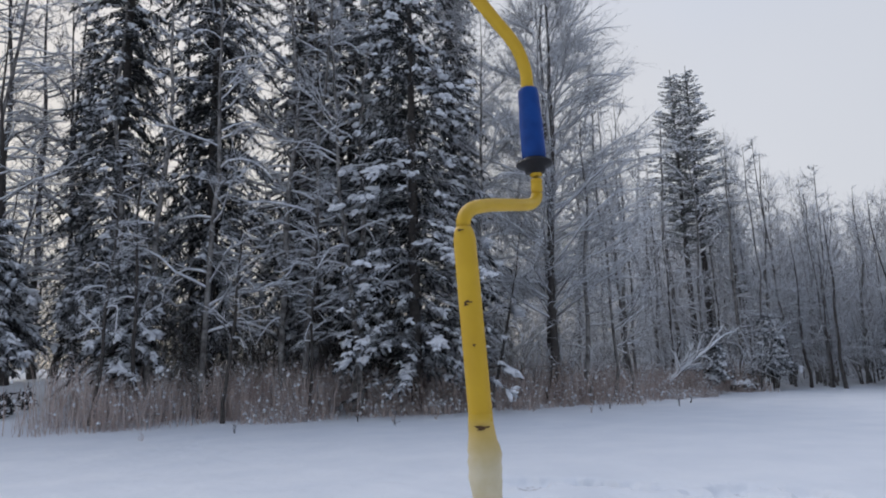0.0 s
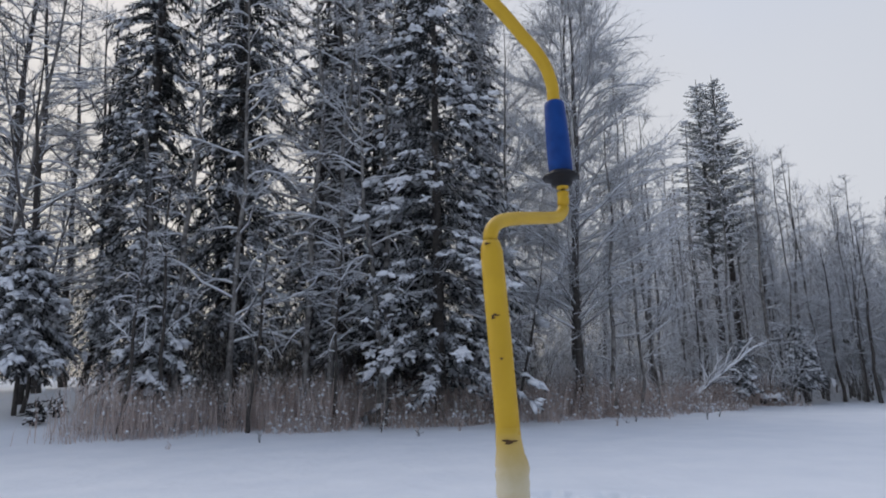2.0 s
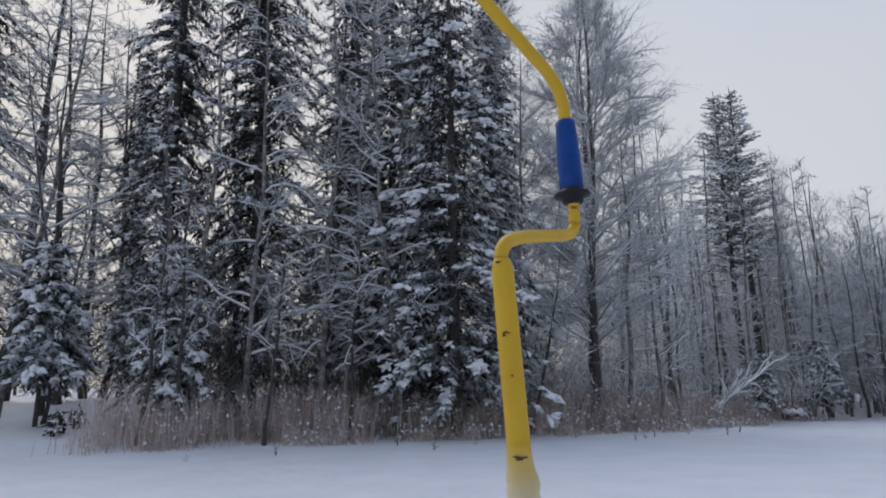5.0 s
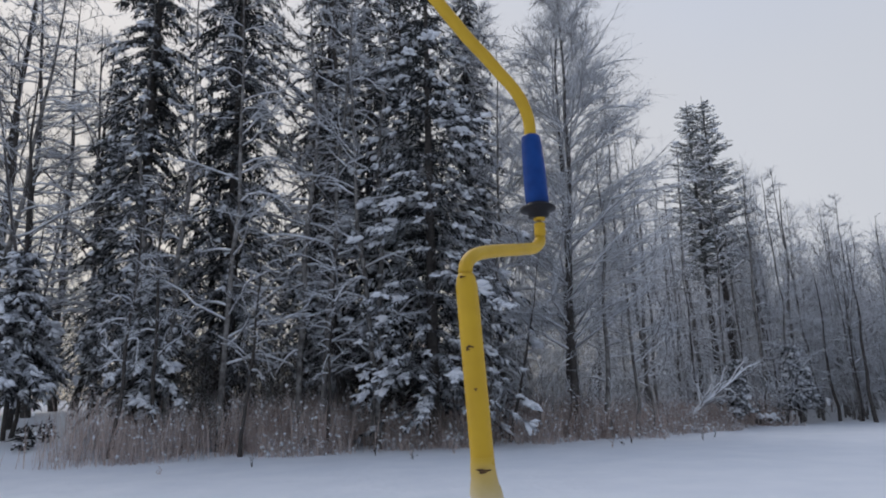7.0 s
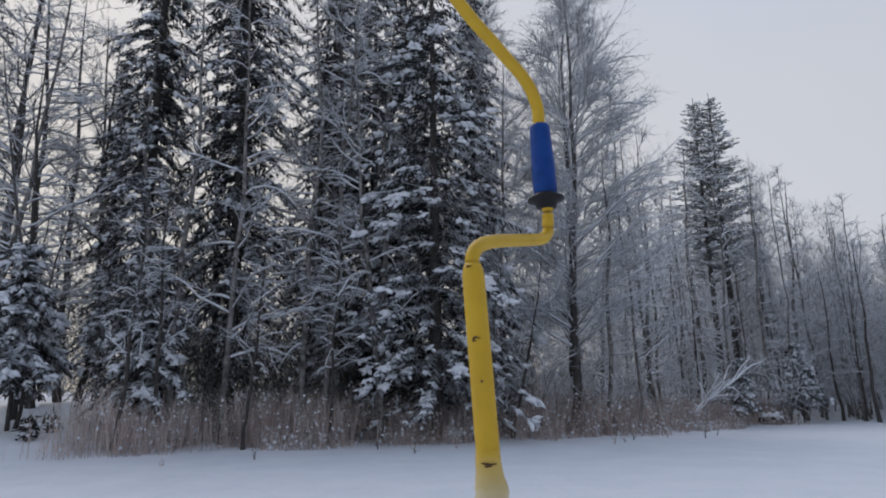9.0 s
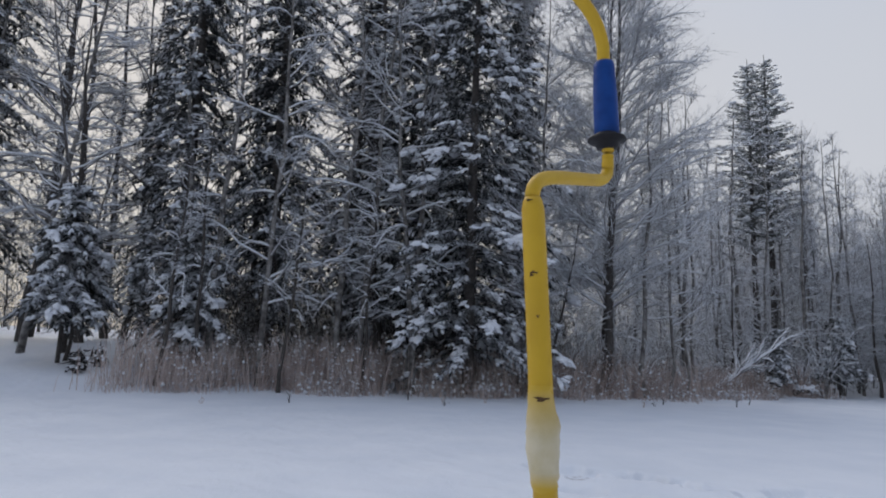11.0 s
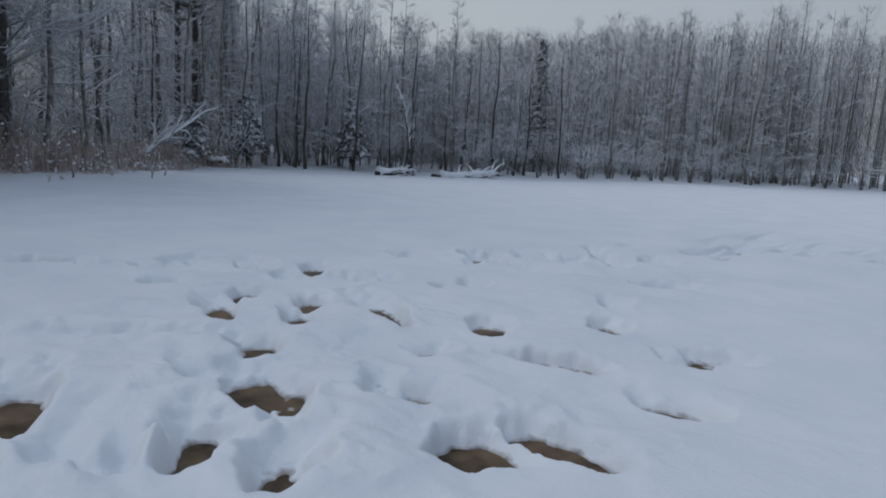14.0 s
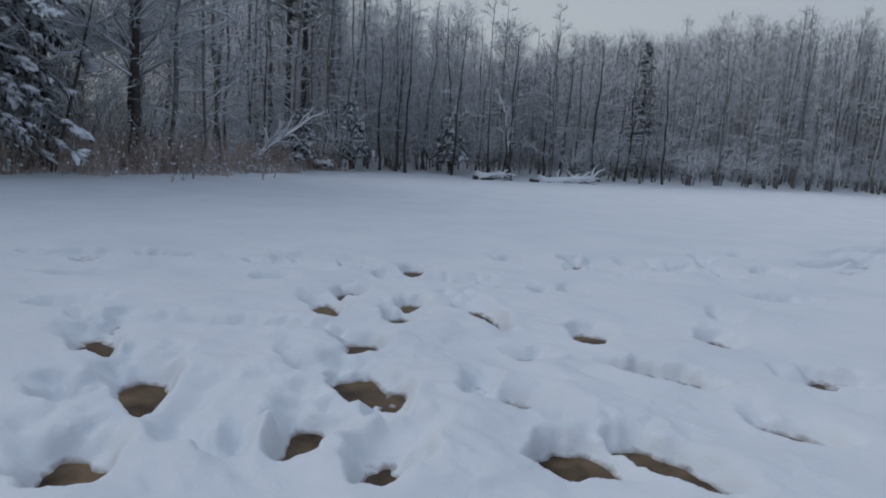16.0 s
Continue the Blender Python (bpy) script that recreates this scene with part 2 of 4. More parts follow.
pit(3.11, 7.68, 0.98, 0.35, 0.04, -44)
pit(4.40, 6.50, 1.16, 0.25, 0.05, -44)
pit(11.82, 5.00, 1.61, 0.35, 0.075, -10)
pit(15.09, 5.53, 1.49, 0.50, 0.075, -1)
pit(7.89, 4.05, 0.76, 0.20, 0.06, -33)
pit(3.62, 3.74, 0.28, 0.14, 0.05, -29)
pit(1.01, 9.11, 1.02, 0.40, 0.04, -20)
trail_rng = random.Random(8)
for k in range(34):  # the old trail across the lake, snowed over
    tx = trail_rng.uniform(0.8, 15)
    pit(tx, 9.0 - 0.33 * tx + trail_rng.gauss(0, 0.55), trail_rng.uniform(0.2, 0.45), trail_rng.uniform(0.25, 0.5), trail_rng.uniform(0.03, 0.06), -math.degrees(math.atan2(tx, 8.0 - 0.33 * tx)))


def fbm(x, y, scale, octaves=3):
    """Smooth lattice noise over arrays, about -1 to 1."""
    total, weight = 0.0, 1.0
    for o in range(octaves):
        u, v = x / scale * 2**o + 17.3 * o, y / scale * 2**o + 5.1 * o
        iu, iv = np.floor(u), np.floor(v)
        fu, fv = smooth01(u - iu), smooth01(v - iv)

        def cell(a, b):
            s = np.sin(a * 127.1 + b * 311.7 + o * 74.7) * 43758.5453
            return (s - np.floor(s)) * 2 - 1

        total = total + weight * ((cell(iu, iv) * (1 - fu) + cell(iu + 1, iv) * fu) * (1 - fv) + (cell(iu, iv + 1) * (1 - fu) + cell(iu + 1, iv + 1) * fu) * fv)
        weight *= 0.5
    return total


def spread(lo, hi, on_to, step, reach, growth=1.17):
    """Grid lines, close together from lo to hi, half as close up to on_to, and ever wider beyond."""
    line = [*np.arange(lo, hi, step), *np.arange(hi, on_to, step * 1.6)]
    a, s = lo, step
    while a > -reach:
        s *= growth
        a -= s
        line.insert(0, a)
    a, s = line[-1], step * 1.6
    while a < reach:
        s *= growth
        a += s
        line.append(a)
    return np.array(line)


def lake_snow(x, y):
    return land(x, y) + 0.022 * fbm(x, y, 0.8) * smooth01((11 - y) / 5) + 0.035 * fbm(x, y, 4.0, 2) * smooth01((6 - abs(y - 5)) / 4 + 0.3)


def build_ground():
    gx, gy = spread(-0.4, 5.8, 10.0, 0.02, 900), spread(1.7, 6.2, 9.6, 0.02, 900)
    x, y = np.meshgrid(gx, gy, indexing="ij")
    z = lake_snow(x, y) + 0.03 * fbm(x, y, 0.6, 2) * np.exp(-(((y - 8.2 + 0.35 * x) / 2.2) ** 2))
    # trodden lumps about the holes
    trod = np.exp(-(((x - 2.2) / 2.8) ** 2 + ((y - 3.8) / 2.4) ** 2))
    z += trod * (0.062 * fbm(x, y, 0.42, 2) + 0.02 + 0.016 * np.abs(fbm(x, y, 0.15, 1)) + 0.03 * np.clip(fbm(x, y, 0.085, 1) - 0.2, 0, 1) * smooth01(fbm(x + 9, y, 0.7, 1) * 2.2))
    z = np.maximum(z, -0.05)
    wob, fine = fbm(x, y, 0.16, 2), fbm(x, y, 0.06, 2) * ((x < 5.8) & (y < 6.2))
    for px, py, wide, long, deep, turn in PITS:
        away = math.hypot(px - 0.2, py - 0.25)
        wet = deep > 0.108
        if wet:
            px, py = px + 0.035 * (px - 0.26), py + 0.035 * (py - 0.25)
        w, half = wide / 2 * (0.76 if wet else 1.0), long / 2
        level = 0.17 if wet else 0.075 + 0.8 * deep
        far_end = -half + level * away / 1.5 * (1.0 if wet else 0.72) + (0.22 * long if wet else 0.06 * long)
        ramp = 0.30 if wet else 0.13 + 0.12 * half
        reach = max(wide, far_end + ramp) + 0.3
        ax, bx = np.searchsorted(gx, (px - reach, px + reach))
        ay, by = np.searchsorted(gy, (py - reach, py + reach))
        c = (slice(ax, bx), slice(ay, by))
        a = radians(turn)
        dx, dy = x[c] - px, y[c] - py
        mid, run = (far_end - half) / 2, (far_end + half) / 2
        u, v = (dx * math.cos(a) + dy * math.sin(a)) / w, (-dx * math.sin(a) + dy * math.cos(a) - mid) / run
        # a sharp lip on the side trodden last, a long slope where the boot was dragged out
        far = (np.abs(u) ** 2.4 + np.abs(v) ** 2.4) ** (1 / 2.4)
        edge = (far - 1 - 0.16 * wob[c] - 0.10 * fine[c]) * min(w, run)
        drag = smooth01((v / (np.hypot(u, v) + 0.05) + 0.45) / 1.45)
        slope = np.clip(edge / (0.05 + ramp * drag * (0.9 + 0.4 * wob[c])), 0, 1)
        hole = (1 - slope) ** (1 + 1.1 * drag)
        rim = np.exp(-(((edge - 0.07) / 0.07) ** 2)) * (1 - drag)
        z[c] += 0.012 * rim * (0.8 + 0.9 * wob[c])
        if wet:
            z[c] = z[c] * (1 - hole) - level * hole
        else:
            z[c] -= level * hole * smooth01((z[c] + 0.15) / 0.12)
    near = (slice(np.searchsorted(gx, -0.4), np.searchsorted(gx, 5.8)), slice(np.searchsorted(gy, 1.7), np.searchsorted(gy, 6.2)))
    soft_z = z[near].copy()
    # settled, rounded snow
    soft_z[1:-1, 1:-1] = 0.4 * soft_z[1:-1, 1:-1] + 0.15 * (soft_z[2:, 1:-1] + soft_z[:-2, 1:-1] + soft_z[1:-1, 2:] + soft_z[1:-1, :-2])
    crumbs = np.clip(fbm(x[near], y[near], 0.07, 1) - 0.35, 0, 1) * smooth01(fbm(x[near] + 3, y[near], 0.45, 1) * 2.5) * trod[near]
    z[near] = soft_z + 0.035 * crumbs
    n, m = x.shape
    i, j = np.meshgrid(np.arange(n - 1), np.arange(m - 1), indexing="ij")
    a = (i * m + j).ravel()
    f = np.stack([a, a + m, a + m + 1, a + 1], -1)
    me = bpy.data.meshes.new("ground")
    me.from_pydata(np.stack([x, y, z], -1).reshape(-1, 3).tolist(), [], f.tolist())
    me.polygons.foreach_set("use_smooth", np.full(len(f), True))
    m_, nn, ll, b = material("field_snow", 0.7)
    dry = ramp_node(nn, ll, noise_node(nn, ll, 0.8, 6), [(0.3, (0.76, 0.79, 0.835)), (0.7, (0.84, 0.86, 0.89))])
    # snow that has drawn up brown water near the ice
    place, parts = nn.new("ShaderNodeTexCoord"), nn.new("ShaderNodeSeparateXYZ")
    ll.new(place.outputs["Object"], parts.inputs[0])
    soak = nn.new("ShaderNodeMapRange")
    soak.inputs["From Min"].default_value, soak.inputs["From Max"].default_value = -0.102, -0.134
    ll.new(n_add(nn, ll, parts.outputs["Z"], noise_node(nn, ll, 14.0, 5), 0.055), soak.inputs["Value"])
    brown = ramp_node(nn, ll, noise_node(nn, ll, 9.0, 4), [(0.3, (0.05, 0.033, 0.020)), (0.7, (0.22, 0.155, 0.10))])
    wetted = nn.new("ShaderNodeMix")
    wetted.data_type = "RGBA"
    ll.new(soak.outputs[0], wetted.inputs[0])
    ll.new(dry, wetted.inputs[6])
    ll.new(brown, wetted.inputs[7])
    ll.new(wetted.outputs[2], b.inputs["Base Color"])
    relief = n_add(nn, ll, noise_node(nn, ll, 38.0, 5), noise_node(nn, ll, 3.2, 4), 6.0)
    bump_node(nn, ll, b, relief, 0.45, 0.012)
    me.materials.append(m_)
    tagged(new("ground", me), "snow-covered frozen lake with boot holes and a low bank", "snow ground", kind="structure")
    bag = Bag()
    x, y = np.meshgrid(np.arange(-1.5, 9, 0.1), np.arange(1.2, 8, 0.1), indexing="ij")
    n, m = x.shape
    i, j = np.meshgrid(np.arange(n - 1), np.arange(m - 1), indexing="ij")
    a = (i * m + j).ravel()
    bag.add(np.stack([x, y, 0 * x - 0.152], -1).reshape(-1, 3), np.concatenate([np.stack([a, a + m, a + m + 1], -1), np.stack([a, a + m + 1, a + 1], -1)]))
    tagged(part("slush_ice", bag, M_ICE), "wet brown slush on the lake ice under the snow", "ice", kind="structure")


build_ground()


# ---- trees ----
def spikes(bag, start, way, length, r):
    """Many tapered three-sided twigs at once."""
    n = len(start)
    ref = np.where(np.abs(way[:, 2:]) < 0.8, [[0, 0, 1.0]], [[1.0, 0, 0]])
    a = np.cross(way, ref)
    a /= np.linalg.norm(a, axis=1)[:, None]
    b = np.cross(a, way)
    r = np.broadcast_to(r, (n,))[:, None]
    tip = start + way * length[:, None]
    c, s = math.cos(math.pi / 6), 0.5
    v = np.stack([start + b * r, start + (a * c - b * s) * r, start - (a * c + b * s) * r, tip], 1).reshape(-1, 3)
    o = np.arange(n)[:, None] * 4
    bag.add(v, np.concatenate([o + [0, 3, 1], o + [1, 3, 2], o + [2, 3, 0]]))
    return tip


def unit_rows(v):
    return v / (np.linalg.norm(v, axis=1)[:, None] + 1e-9)


def shoots(rng, bag, start, way, length, each, r, spread_a, droop=0.0, lo=0.25, ratio=(0.35, 0.8)):
    """Side twigs along straight shoots: returns their own starts, ways and lengths."""
    n = len(start) * each
    k = np.repeat(np.arange(len(start)), each)
    at = rng.uniform(lo, 1.0, n)
    p = start[k] + way[k] * (length[k] * at)[:, None]
    d = unit_rows(way[k] + rng.normal(0, spread_a, (n, 3)) + [0, 0, droop])
    ln = length[k] * rng.uniform(*ratio, n)
    spikes(bag, p, d, ln, r)
    return p, d, ln


def grow_bare(seed, height, spread_m, lean=(0.0, 0.0), first=0.25, limbs=26, subs=6, twigs=7, fine=1, rise=0.9, thick=0.011, girth=0.0065, snowy=0.5, forks=0, droop=-0.015):
    """A leafless tree: trunk, branches and the snow that lies along them."""
    rng = np.random.default_rng(seed)
    trunk, crown, snow = Bag(), Bag(), Bag()
    n = 12
    h = np.linspace(0, 1, n)
    bend = np.cumsum(rng.normal(0, 0.005, (n, 2)), 0) * height
    line = np.stack([lean[0] * h * height + bend[:, 0], lean[1] * h * height + bend[:, 1], h * height], -1)
    line[0] = (0, 0, 0)
    r0 = girth * height
    rad = r0 * (1 - h) ** 0.8 + 0.010
    rad[0] *= 1.25
    trunk.tube(line, rad, 7)
    stems = [(line, 1.0)]
    for k in range(forks):
        a = rng.uniform(0.3, 0.55)
        az = rng.uniform(0, 2 * np.pi)
        p = np.array([np.interp(a, h, line[:, c]) for c in range(3)])
        out = np.array([math.cos(az), math.sin(az), 0])
        t = np.linspace(0, 1, 8)
        top = height * (1 - a) * rng.uniform(0.75, 0.95)
        fl = p + out * (spread_m * 0.55 * t**0.8)[:, None] + np.array([0, 0, 1.0]) * (top * t)[:, None] + np.cumsum(rng.normal(0, 0.025, (8, 3)), 0) * (t > 0)[:, None]
        crown.tube(fl, r0 * 0.6 * (1 - t) ** 0.8 + 0.010, 5)
        stems.append((fl, 0.7))

    def bough(p, d, length, r, segs, droop, sn, snow_r, sides=3):
        pts = [p]
        for s in range(segs):
            d = unit(d + rng.normal(0, 0.2, 3) + np.array([0, 0, droop]))
            pts.append(pts[-1] + d * length / segs)
        pts = np.array(pts)
        crown.tube(pts, np.linspace(r, r * 0.4, segs + 1), sides)
        if sn:
            snow.tube(pts + [0, 0, snow_r * 0.6 + r * 0.5], np.linspace(snow_r, snow_r * 0.5, segs + 1) * rng.uniform(0.7, 1.2, segs + 1), 3)
        return pts

    s0, s1, sl = [], [], []
    for stem, share in stems:
        hs = np.linspace(0, 1, len(stem))
        low = first if share == 1.0 else 0.1
        for k in range(int(limbs * share)):
            a = low + (0.99 - low) * (k + rng.uniform(0, 1)) / int(limbs * share)
            p = np.array([np.interp(a, hs, stem[:, c]) for c in range(3)])
            az = rng.uniform(0, 2 * np.pi)
            up = rise * rng.uniform(0.5, 1.3) + 0.5 * a * rise
            d = unit(np.array([math.cos(az), math.sin(az), up]))
            shape = (1 - ((a - low) / (1 - low)) ** 1.8) * 0.75 + 0.25
            length = spread_m * share**0.5 * shape * rng.uniform(0.55, 1.1)
            d = unit(d + np.array([0, 0, 0.5 * a * rise]))
            r = min(0.04, 0.3 * r0 * shape**1.5 + 0.007)
            pts = bough(p, d, length, r, 5, droop, shape > 0.45, r * 0.7 + 0.012 * shape)
            for s in range(subs):
                b = rng.uniform(0.2, 1.0)
                q = np.array([np.interp(b * 5, range(6), pts[:, c]) for c in range(3)])
                e = unit(unit(pts[-1] - pts[0]) + rng.normal(0, 0.45, 3) + [0, 0, 0.15 * rise])
                l2 = (0.25 + length * 0.38) * rng.uniform(0.5, 1.1)
                qs = bough(q, e, l2, thick * 1.05, 3, -0.02, rng.uniform() < snowy, thick * 0.8 + 0.006)
                s0 += [qs[0], qs[1], qs[2]]
                s1 += [unit(qs[1] - qs[0]), unit(qs[2] - qs[1]), unit(qs[3] - qs[2])]
                sl += [l2 / 3] * 3
    s0, s1, sl = np.array(s0), np.array(s1), np.array(sl)
    p, d, ln = shoots(rng, crown, s0, s1, sl, max(1, twigs // 3), thick * 0.75, 0.55, 0.02, 0.1, (0.8, 1.9))
    if fine:
        shoots(rng, crown, p, d, ln, fine, thick * 0.6, 0.5, -0.02, 0.2, (0.4, 0.9))
    return trunk, crown, snow


def grow_bush(seed, height, spread_m, stems=13, subs=5, twigs=4):
    """Many thin stems from one root, bowed by snow."""
    rng = np.random.default_rng(seed)
    trunk, crown, snow = Bag(), Bag(), Bag()
    s0, s1, sl = [], [], []
    for k in range(stems):
        az = rng.uniform(0, 2 * np.pi)
        out = np.array([math.cos(az), math.sin(az), 0])
        t = np.linspace(0, 1, 6)
        reach, top = spread_m * rng.uniform(0.3, 1.1), height * rng.uniform(0.5, 1.05)
        pts = out * (reach * t**1.5)[:, None] + np.array([0, 0, 1.0]) * (top * (1.35 * t - 0.4 * t**3))[:, None] + out * 0.1 + rng.normal(0, 0.03, (6, 3))
        pts[0, 2] = 0
        trunk.tube(pts, np.linspace(0.020, 0.007, 6), 3)
        snow.tube(pts[2:] + [0, 0, 0.018], np.linspace(0.026, 0.014, 4), 3)
        for s in range(subs):
            b = rng.uniform(0.25, 1.0)
            q = np.array([np.interp(b, t, pts[:, c]) for c in range(3)])
            d = unit(out * 0.5 + rng.normal(0, 0.7, 3) + [0, 0, 0.3])
            l2 = height * rng.uniform(0.15, 0.4)
            e = q + d * l2 + [0, 0, -0.05 * l2]
            crown.tube([q, (q + e) / 2 + [0, 0, 0.05 * l2], e], [0.011, 0.008, 0.004], 3)
            if s % 2:
                snow.tube(np.array([q, (q + e) / 2 + [0, 0, 0.05 * l2], e]) + [0, 0, 0.014], [0.015, 0.02, 0.01], 3)
            s0.append(q), s1.append(d), sl.append(l2)
    s0, s1, sl = np.array(s0), np.array(s1), np.array(sl)
    p, d, ln = shoots(rng, crown, s0, s1, sl, twigs, 0.008, 0.6, 0.0, 0.2, (0.3, 0.7))
    shoots(rng, crown, p, d, ln, 1, 0.006, 0.6, 0.0, 0.2, (0.4, 0.8))
    return trunk, crown, snow


def grow_spruce(seed, height, radius, bare=0.06, whorls=36, each=7, laden=1.0, droop=0.35, fine=58, size=1.0, slope=0.75, hang=1.0, gaps=0.1, ragged=1.0):
    """A spruce: trunk, drooping boughs of needle sprays, and pads of snow on them."""
    rng = np.random.default_rng(seed)
    trunk, crown, snow = Bag(), Bag(), Bag()
    h = np.linspace(0, 1, 8)
    trunk.tube(np.stack([0 * h, 0 * h, h * height], -1), 0.010 * height * (1 - h) ** 0.8 + 0.012, 7)
    verts, tri, n0 = [], [], 0
    t = np.linspace(0, 1, 6)
    for w in range(whorls):
        a = bare + (0.985 - bare) * (w / whorls) ** 0.92
        z = a * height
        taper = radius * ((1 - a) / (1 - bare)) ** slope * min(1.0, 0.6 + 4 * (a - bare)) + 0.15
        for k in range(each):
            if rng.uniform() < gaps:
                continue
            length = taper * (1 + ragged * (rng.uniform(-0.5, 0.15) + 0.18 * math.sin(w * 0.9 + seed)))
            az = rng.uniform(0, 2 * np.pi)
            out = np.array([math.cos(az), math.sin(az), 0])
            side = np.array([-math.sin(az), math.cos(az), 0])
            up0 = 0.30 - droop * 0.4 + 0.35 * a
            dz = (up0 * t - droop * 1.3 * t**2 + 0.25 * droop * t**4) * length
            zz = z + rng.uniform(-0.5, 0.5) * height / whorls
            spine = out * (t * length)[:, None] + [0, 0, zz] + np.array([0, 0, 1.0]) * dz[:, None] + side * (rng.normal(0, 0.06) * t**2 * length)[:, None]
            crown.tube(spine, np.linspace(0.022, 0.008, 6), 3)
            m = max(12, int(fine * length / radius + 8))
            b = rng.uniform(0.1, 1.0, m)
            p = np.stack([np.interp(b, t, spine[:, c]) for c in range(3)], -1)
            s = rng.choice((-1, 1), m) * rng.uniform(0.15, 1.0, m)
            d = unit_rows(out * rng.uniform(0.2, 0.9, m)[:, None] + side * s[:, None] + np.array([0, 0, -hang]) * rng.uniform(0.1, 1.0, m)[:, None])
            n2 = unit_rows(np.cross(d, [0, 0, 1.0]) + rng.normal(0, 0.35, (m, 3)))
            l2 = ((0.20 + 0.28 * length / radius * (1.15 - 0.6 * b)) * rng.uniform(0.7, 1.3, m) * size)[:, None]
            wd = l2 * rng.uniform(0.09, 0.17, m)[:, None]
            v = np.stack([p, p + d * l2 * 0.45 + n2 * wd, p + d * l2 * 0.6 - n2 * wd, p + d * l2 - [0, 0, 0.04 * hang]], 1).reshape(-1, 3)
            o = np.arange(m)[:, None] * 4 + n0
            verts.append(v)
            tri += [o + [0, 2, 1], o + [1, 2, 3]]
            n0 += 4 * m
            heaps = rng.poisson(0.6 + 4.4 * laden * min(1.2, 0.35 + length / radius))
            for q in range(heaps):
                b = rng.uniform(0.25, 1.0) ** 0.7
                at = np.array([np.interp(b, t, spine[:, c]) for c in range(3)]) + side * rng.normal(0, 0.13) * length * (1.2 - b)
                big = (0.045 + 0.07 * length / radius) * rng.lognormal(0, 0.35) * (0.55 + 0.5 * laden)
                for e in range(rng.integers(4, 8)):
                    fall = unit(out * rng.uniform(0.2, 1.0) + side * rng.normal(0, 0.7) - np.array([0, 0, rng.uniform(0.0, 1.1) * (droop + 0.15)]))
                    sz = big * rng.uniform(0.45, 0.85)
                    here = at + fall * big * rng.uniform(0.3, 1.5) + rng.normal(0, 0.2, 3) * big
                    up = unit(np.array([0, 0, 1.0]) - fall * fall[2])
                    lay = np.cross(fall, up)
                    v = ICO_V * (1 + 0.35 * np.sin(ICO_V[:, [1, 2, 0]] * 4 + rng.uniform(0, 6, 3)))
                    v = v[:, :1] * fall * sz * rng.uniform(1.2, 2.3) + v[:, 1:2] * lay * sz * rng.uniform(0.6, 1.0) + v[:, 2:] * up * sz * 0.6
                    snow.add(v + here + [0, 0, sz * 0.3], ICO_F)
    crown.add(np.concatenate(verts), np.concatenate(tri))
    return trunk, crown, snow


def tree(name, grown, mats, label, category):
    root = tagged(new(name), label, category, "trees at the wood's edge")
    part("trunk", grown[0], mats[0], root)
    part("crown", grown[1], mats[1], root)
    tagged(part("snow_cover", grown[2], M_SNOW, root, "snow lying along the branches"), kind="stuff")
    return root


PLACED = set()


def stand(root, x, y, turn=0.0, size=1.0, tilt=(0, 0), sink=0.08, wide=1.0):
    m = Matrix.Translation((x, y, float(land(np.array(x), np.array(y))) - sink)) @ pose(0, 0, 0, tilt[0], tilt[1], 0) @ pose(0, 0, 0, 0, 0, turn) @ Matrix.Diagonal((size * wide, size * wide, size, 1))
    ob = copy_thing(root, Matrix.Identity(4)) if root in PLACED else root
    PLACED.add(root)
    ob.matrix_basis = m
    return ob


SPRUCE = (M_BARK, M_NEEDLE)
spruce_wide = tree("spruce", grow_spruce(1, 20, 3.5, 0.07, 44, 9, 0.72, 0.5, 90, 0.72, 0.75), SPRUCE, "tall dark spruce with drooping boughs under thick snow", "spruce tree")
spruce_slim = tree("spruce", grow_spruce(2, 24, 2.1, 0.06, 72, 8, 0.26, 0.7, 80, 0.66, 0.42, 1.0, 0.08), SPRUCE, "tall slim dark spruce dusted with snow", "spruce tree")
spruce_full = tree("spruce", grow_spruce(3, 25, 2.6, 0.10, 70, 9, 0.16, 0.7, 86, 0.66, 0.42, 1.0, 0.08), SPRUCE, "tall dark spruce with little snow on its boughs", "spruce tree")
spruce_young = tree("young_spruce", grow_spruce(4, 6.0, 1.4, 0.27, 20, 9, 0.5, 0.7, 90, 0.72, 0.6), SPRUCE, "young spruce bowed under heavy snow on the bank", "spruce tree")
spruce_far = tree("spruce", grow_spruce(5, 11, 1.5, 0.1, 30, 7, 0.15, 0.4, 40, 0.9, 0.8), SPRUCE, "dark narrow spruce among grey birches", "spruce tree")

stand(spruce_wide, -0.9, 22.4, 20, 1.0, (0, 0), 0.08, 1.1)
stand(spruce_wide, -3.4, 25.0, 130, 1.05)
stand(spruce_slim, -10.9, 21.8, 0, 0.95)
stand(spruce_slim, -5.2, 25.6, 140, 1.0)
stand(spruce_slim, 0.7, 25.8, 210, 0.8)
stand(spruce_full, -8.0, 22.6, 40, 1.0)
stand(spruce_full, -2.4, 28.5, 190, 0.95)
stand(spruce_full, -20.4, 22.6, 260, 1.0, (0, 0), 0.08, 1.2)
stand(spruce_full, -25.5, 25.0, 320, 1.0)
stand(spruce_slim, -15.6, 28.0, 30, 0.7)
stand(spruce_slim, -29.0, 22.0, 200, 1.0)
stand(spruce_young, -13.35, 19.5, 15, 1.0)
stand(spruce_young, -16.0, 24.5, 95, 0.8)
stand(spruce_young, -9.6, 20.3, 190, 0.9)
stand(spruce_far, 37.6, 31.0, 50, 0.88)

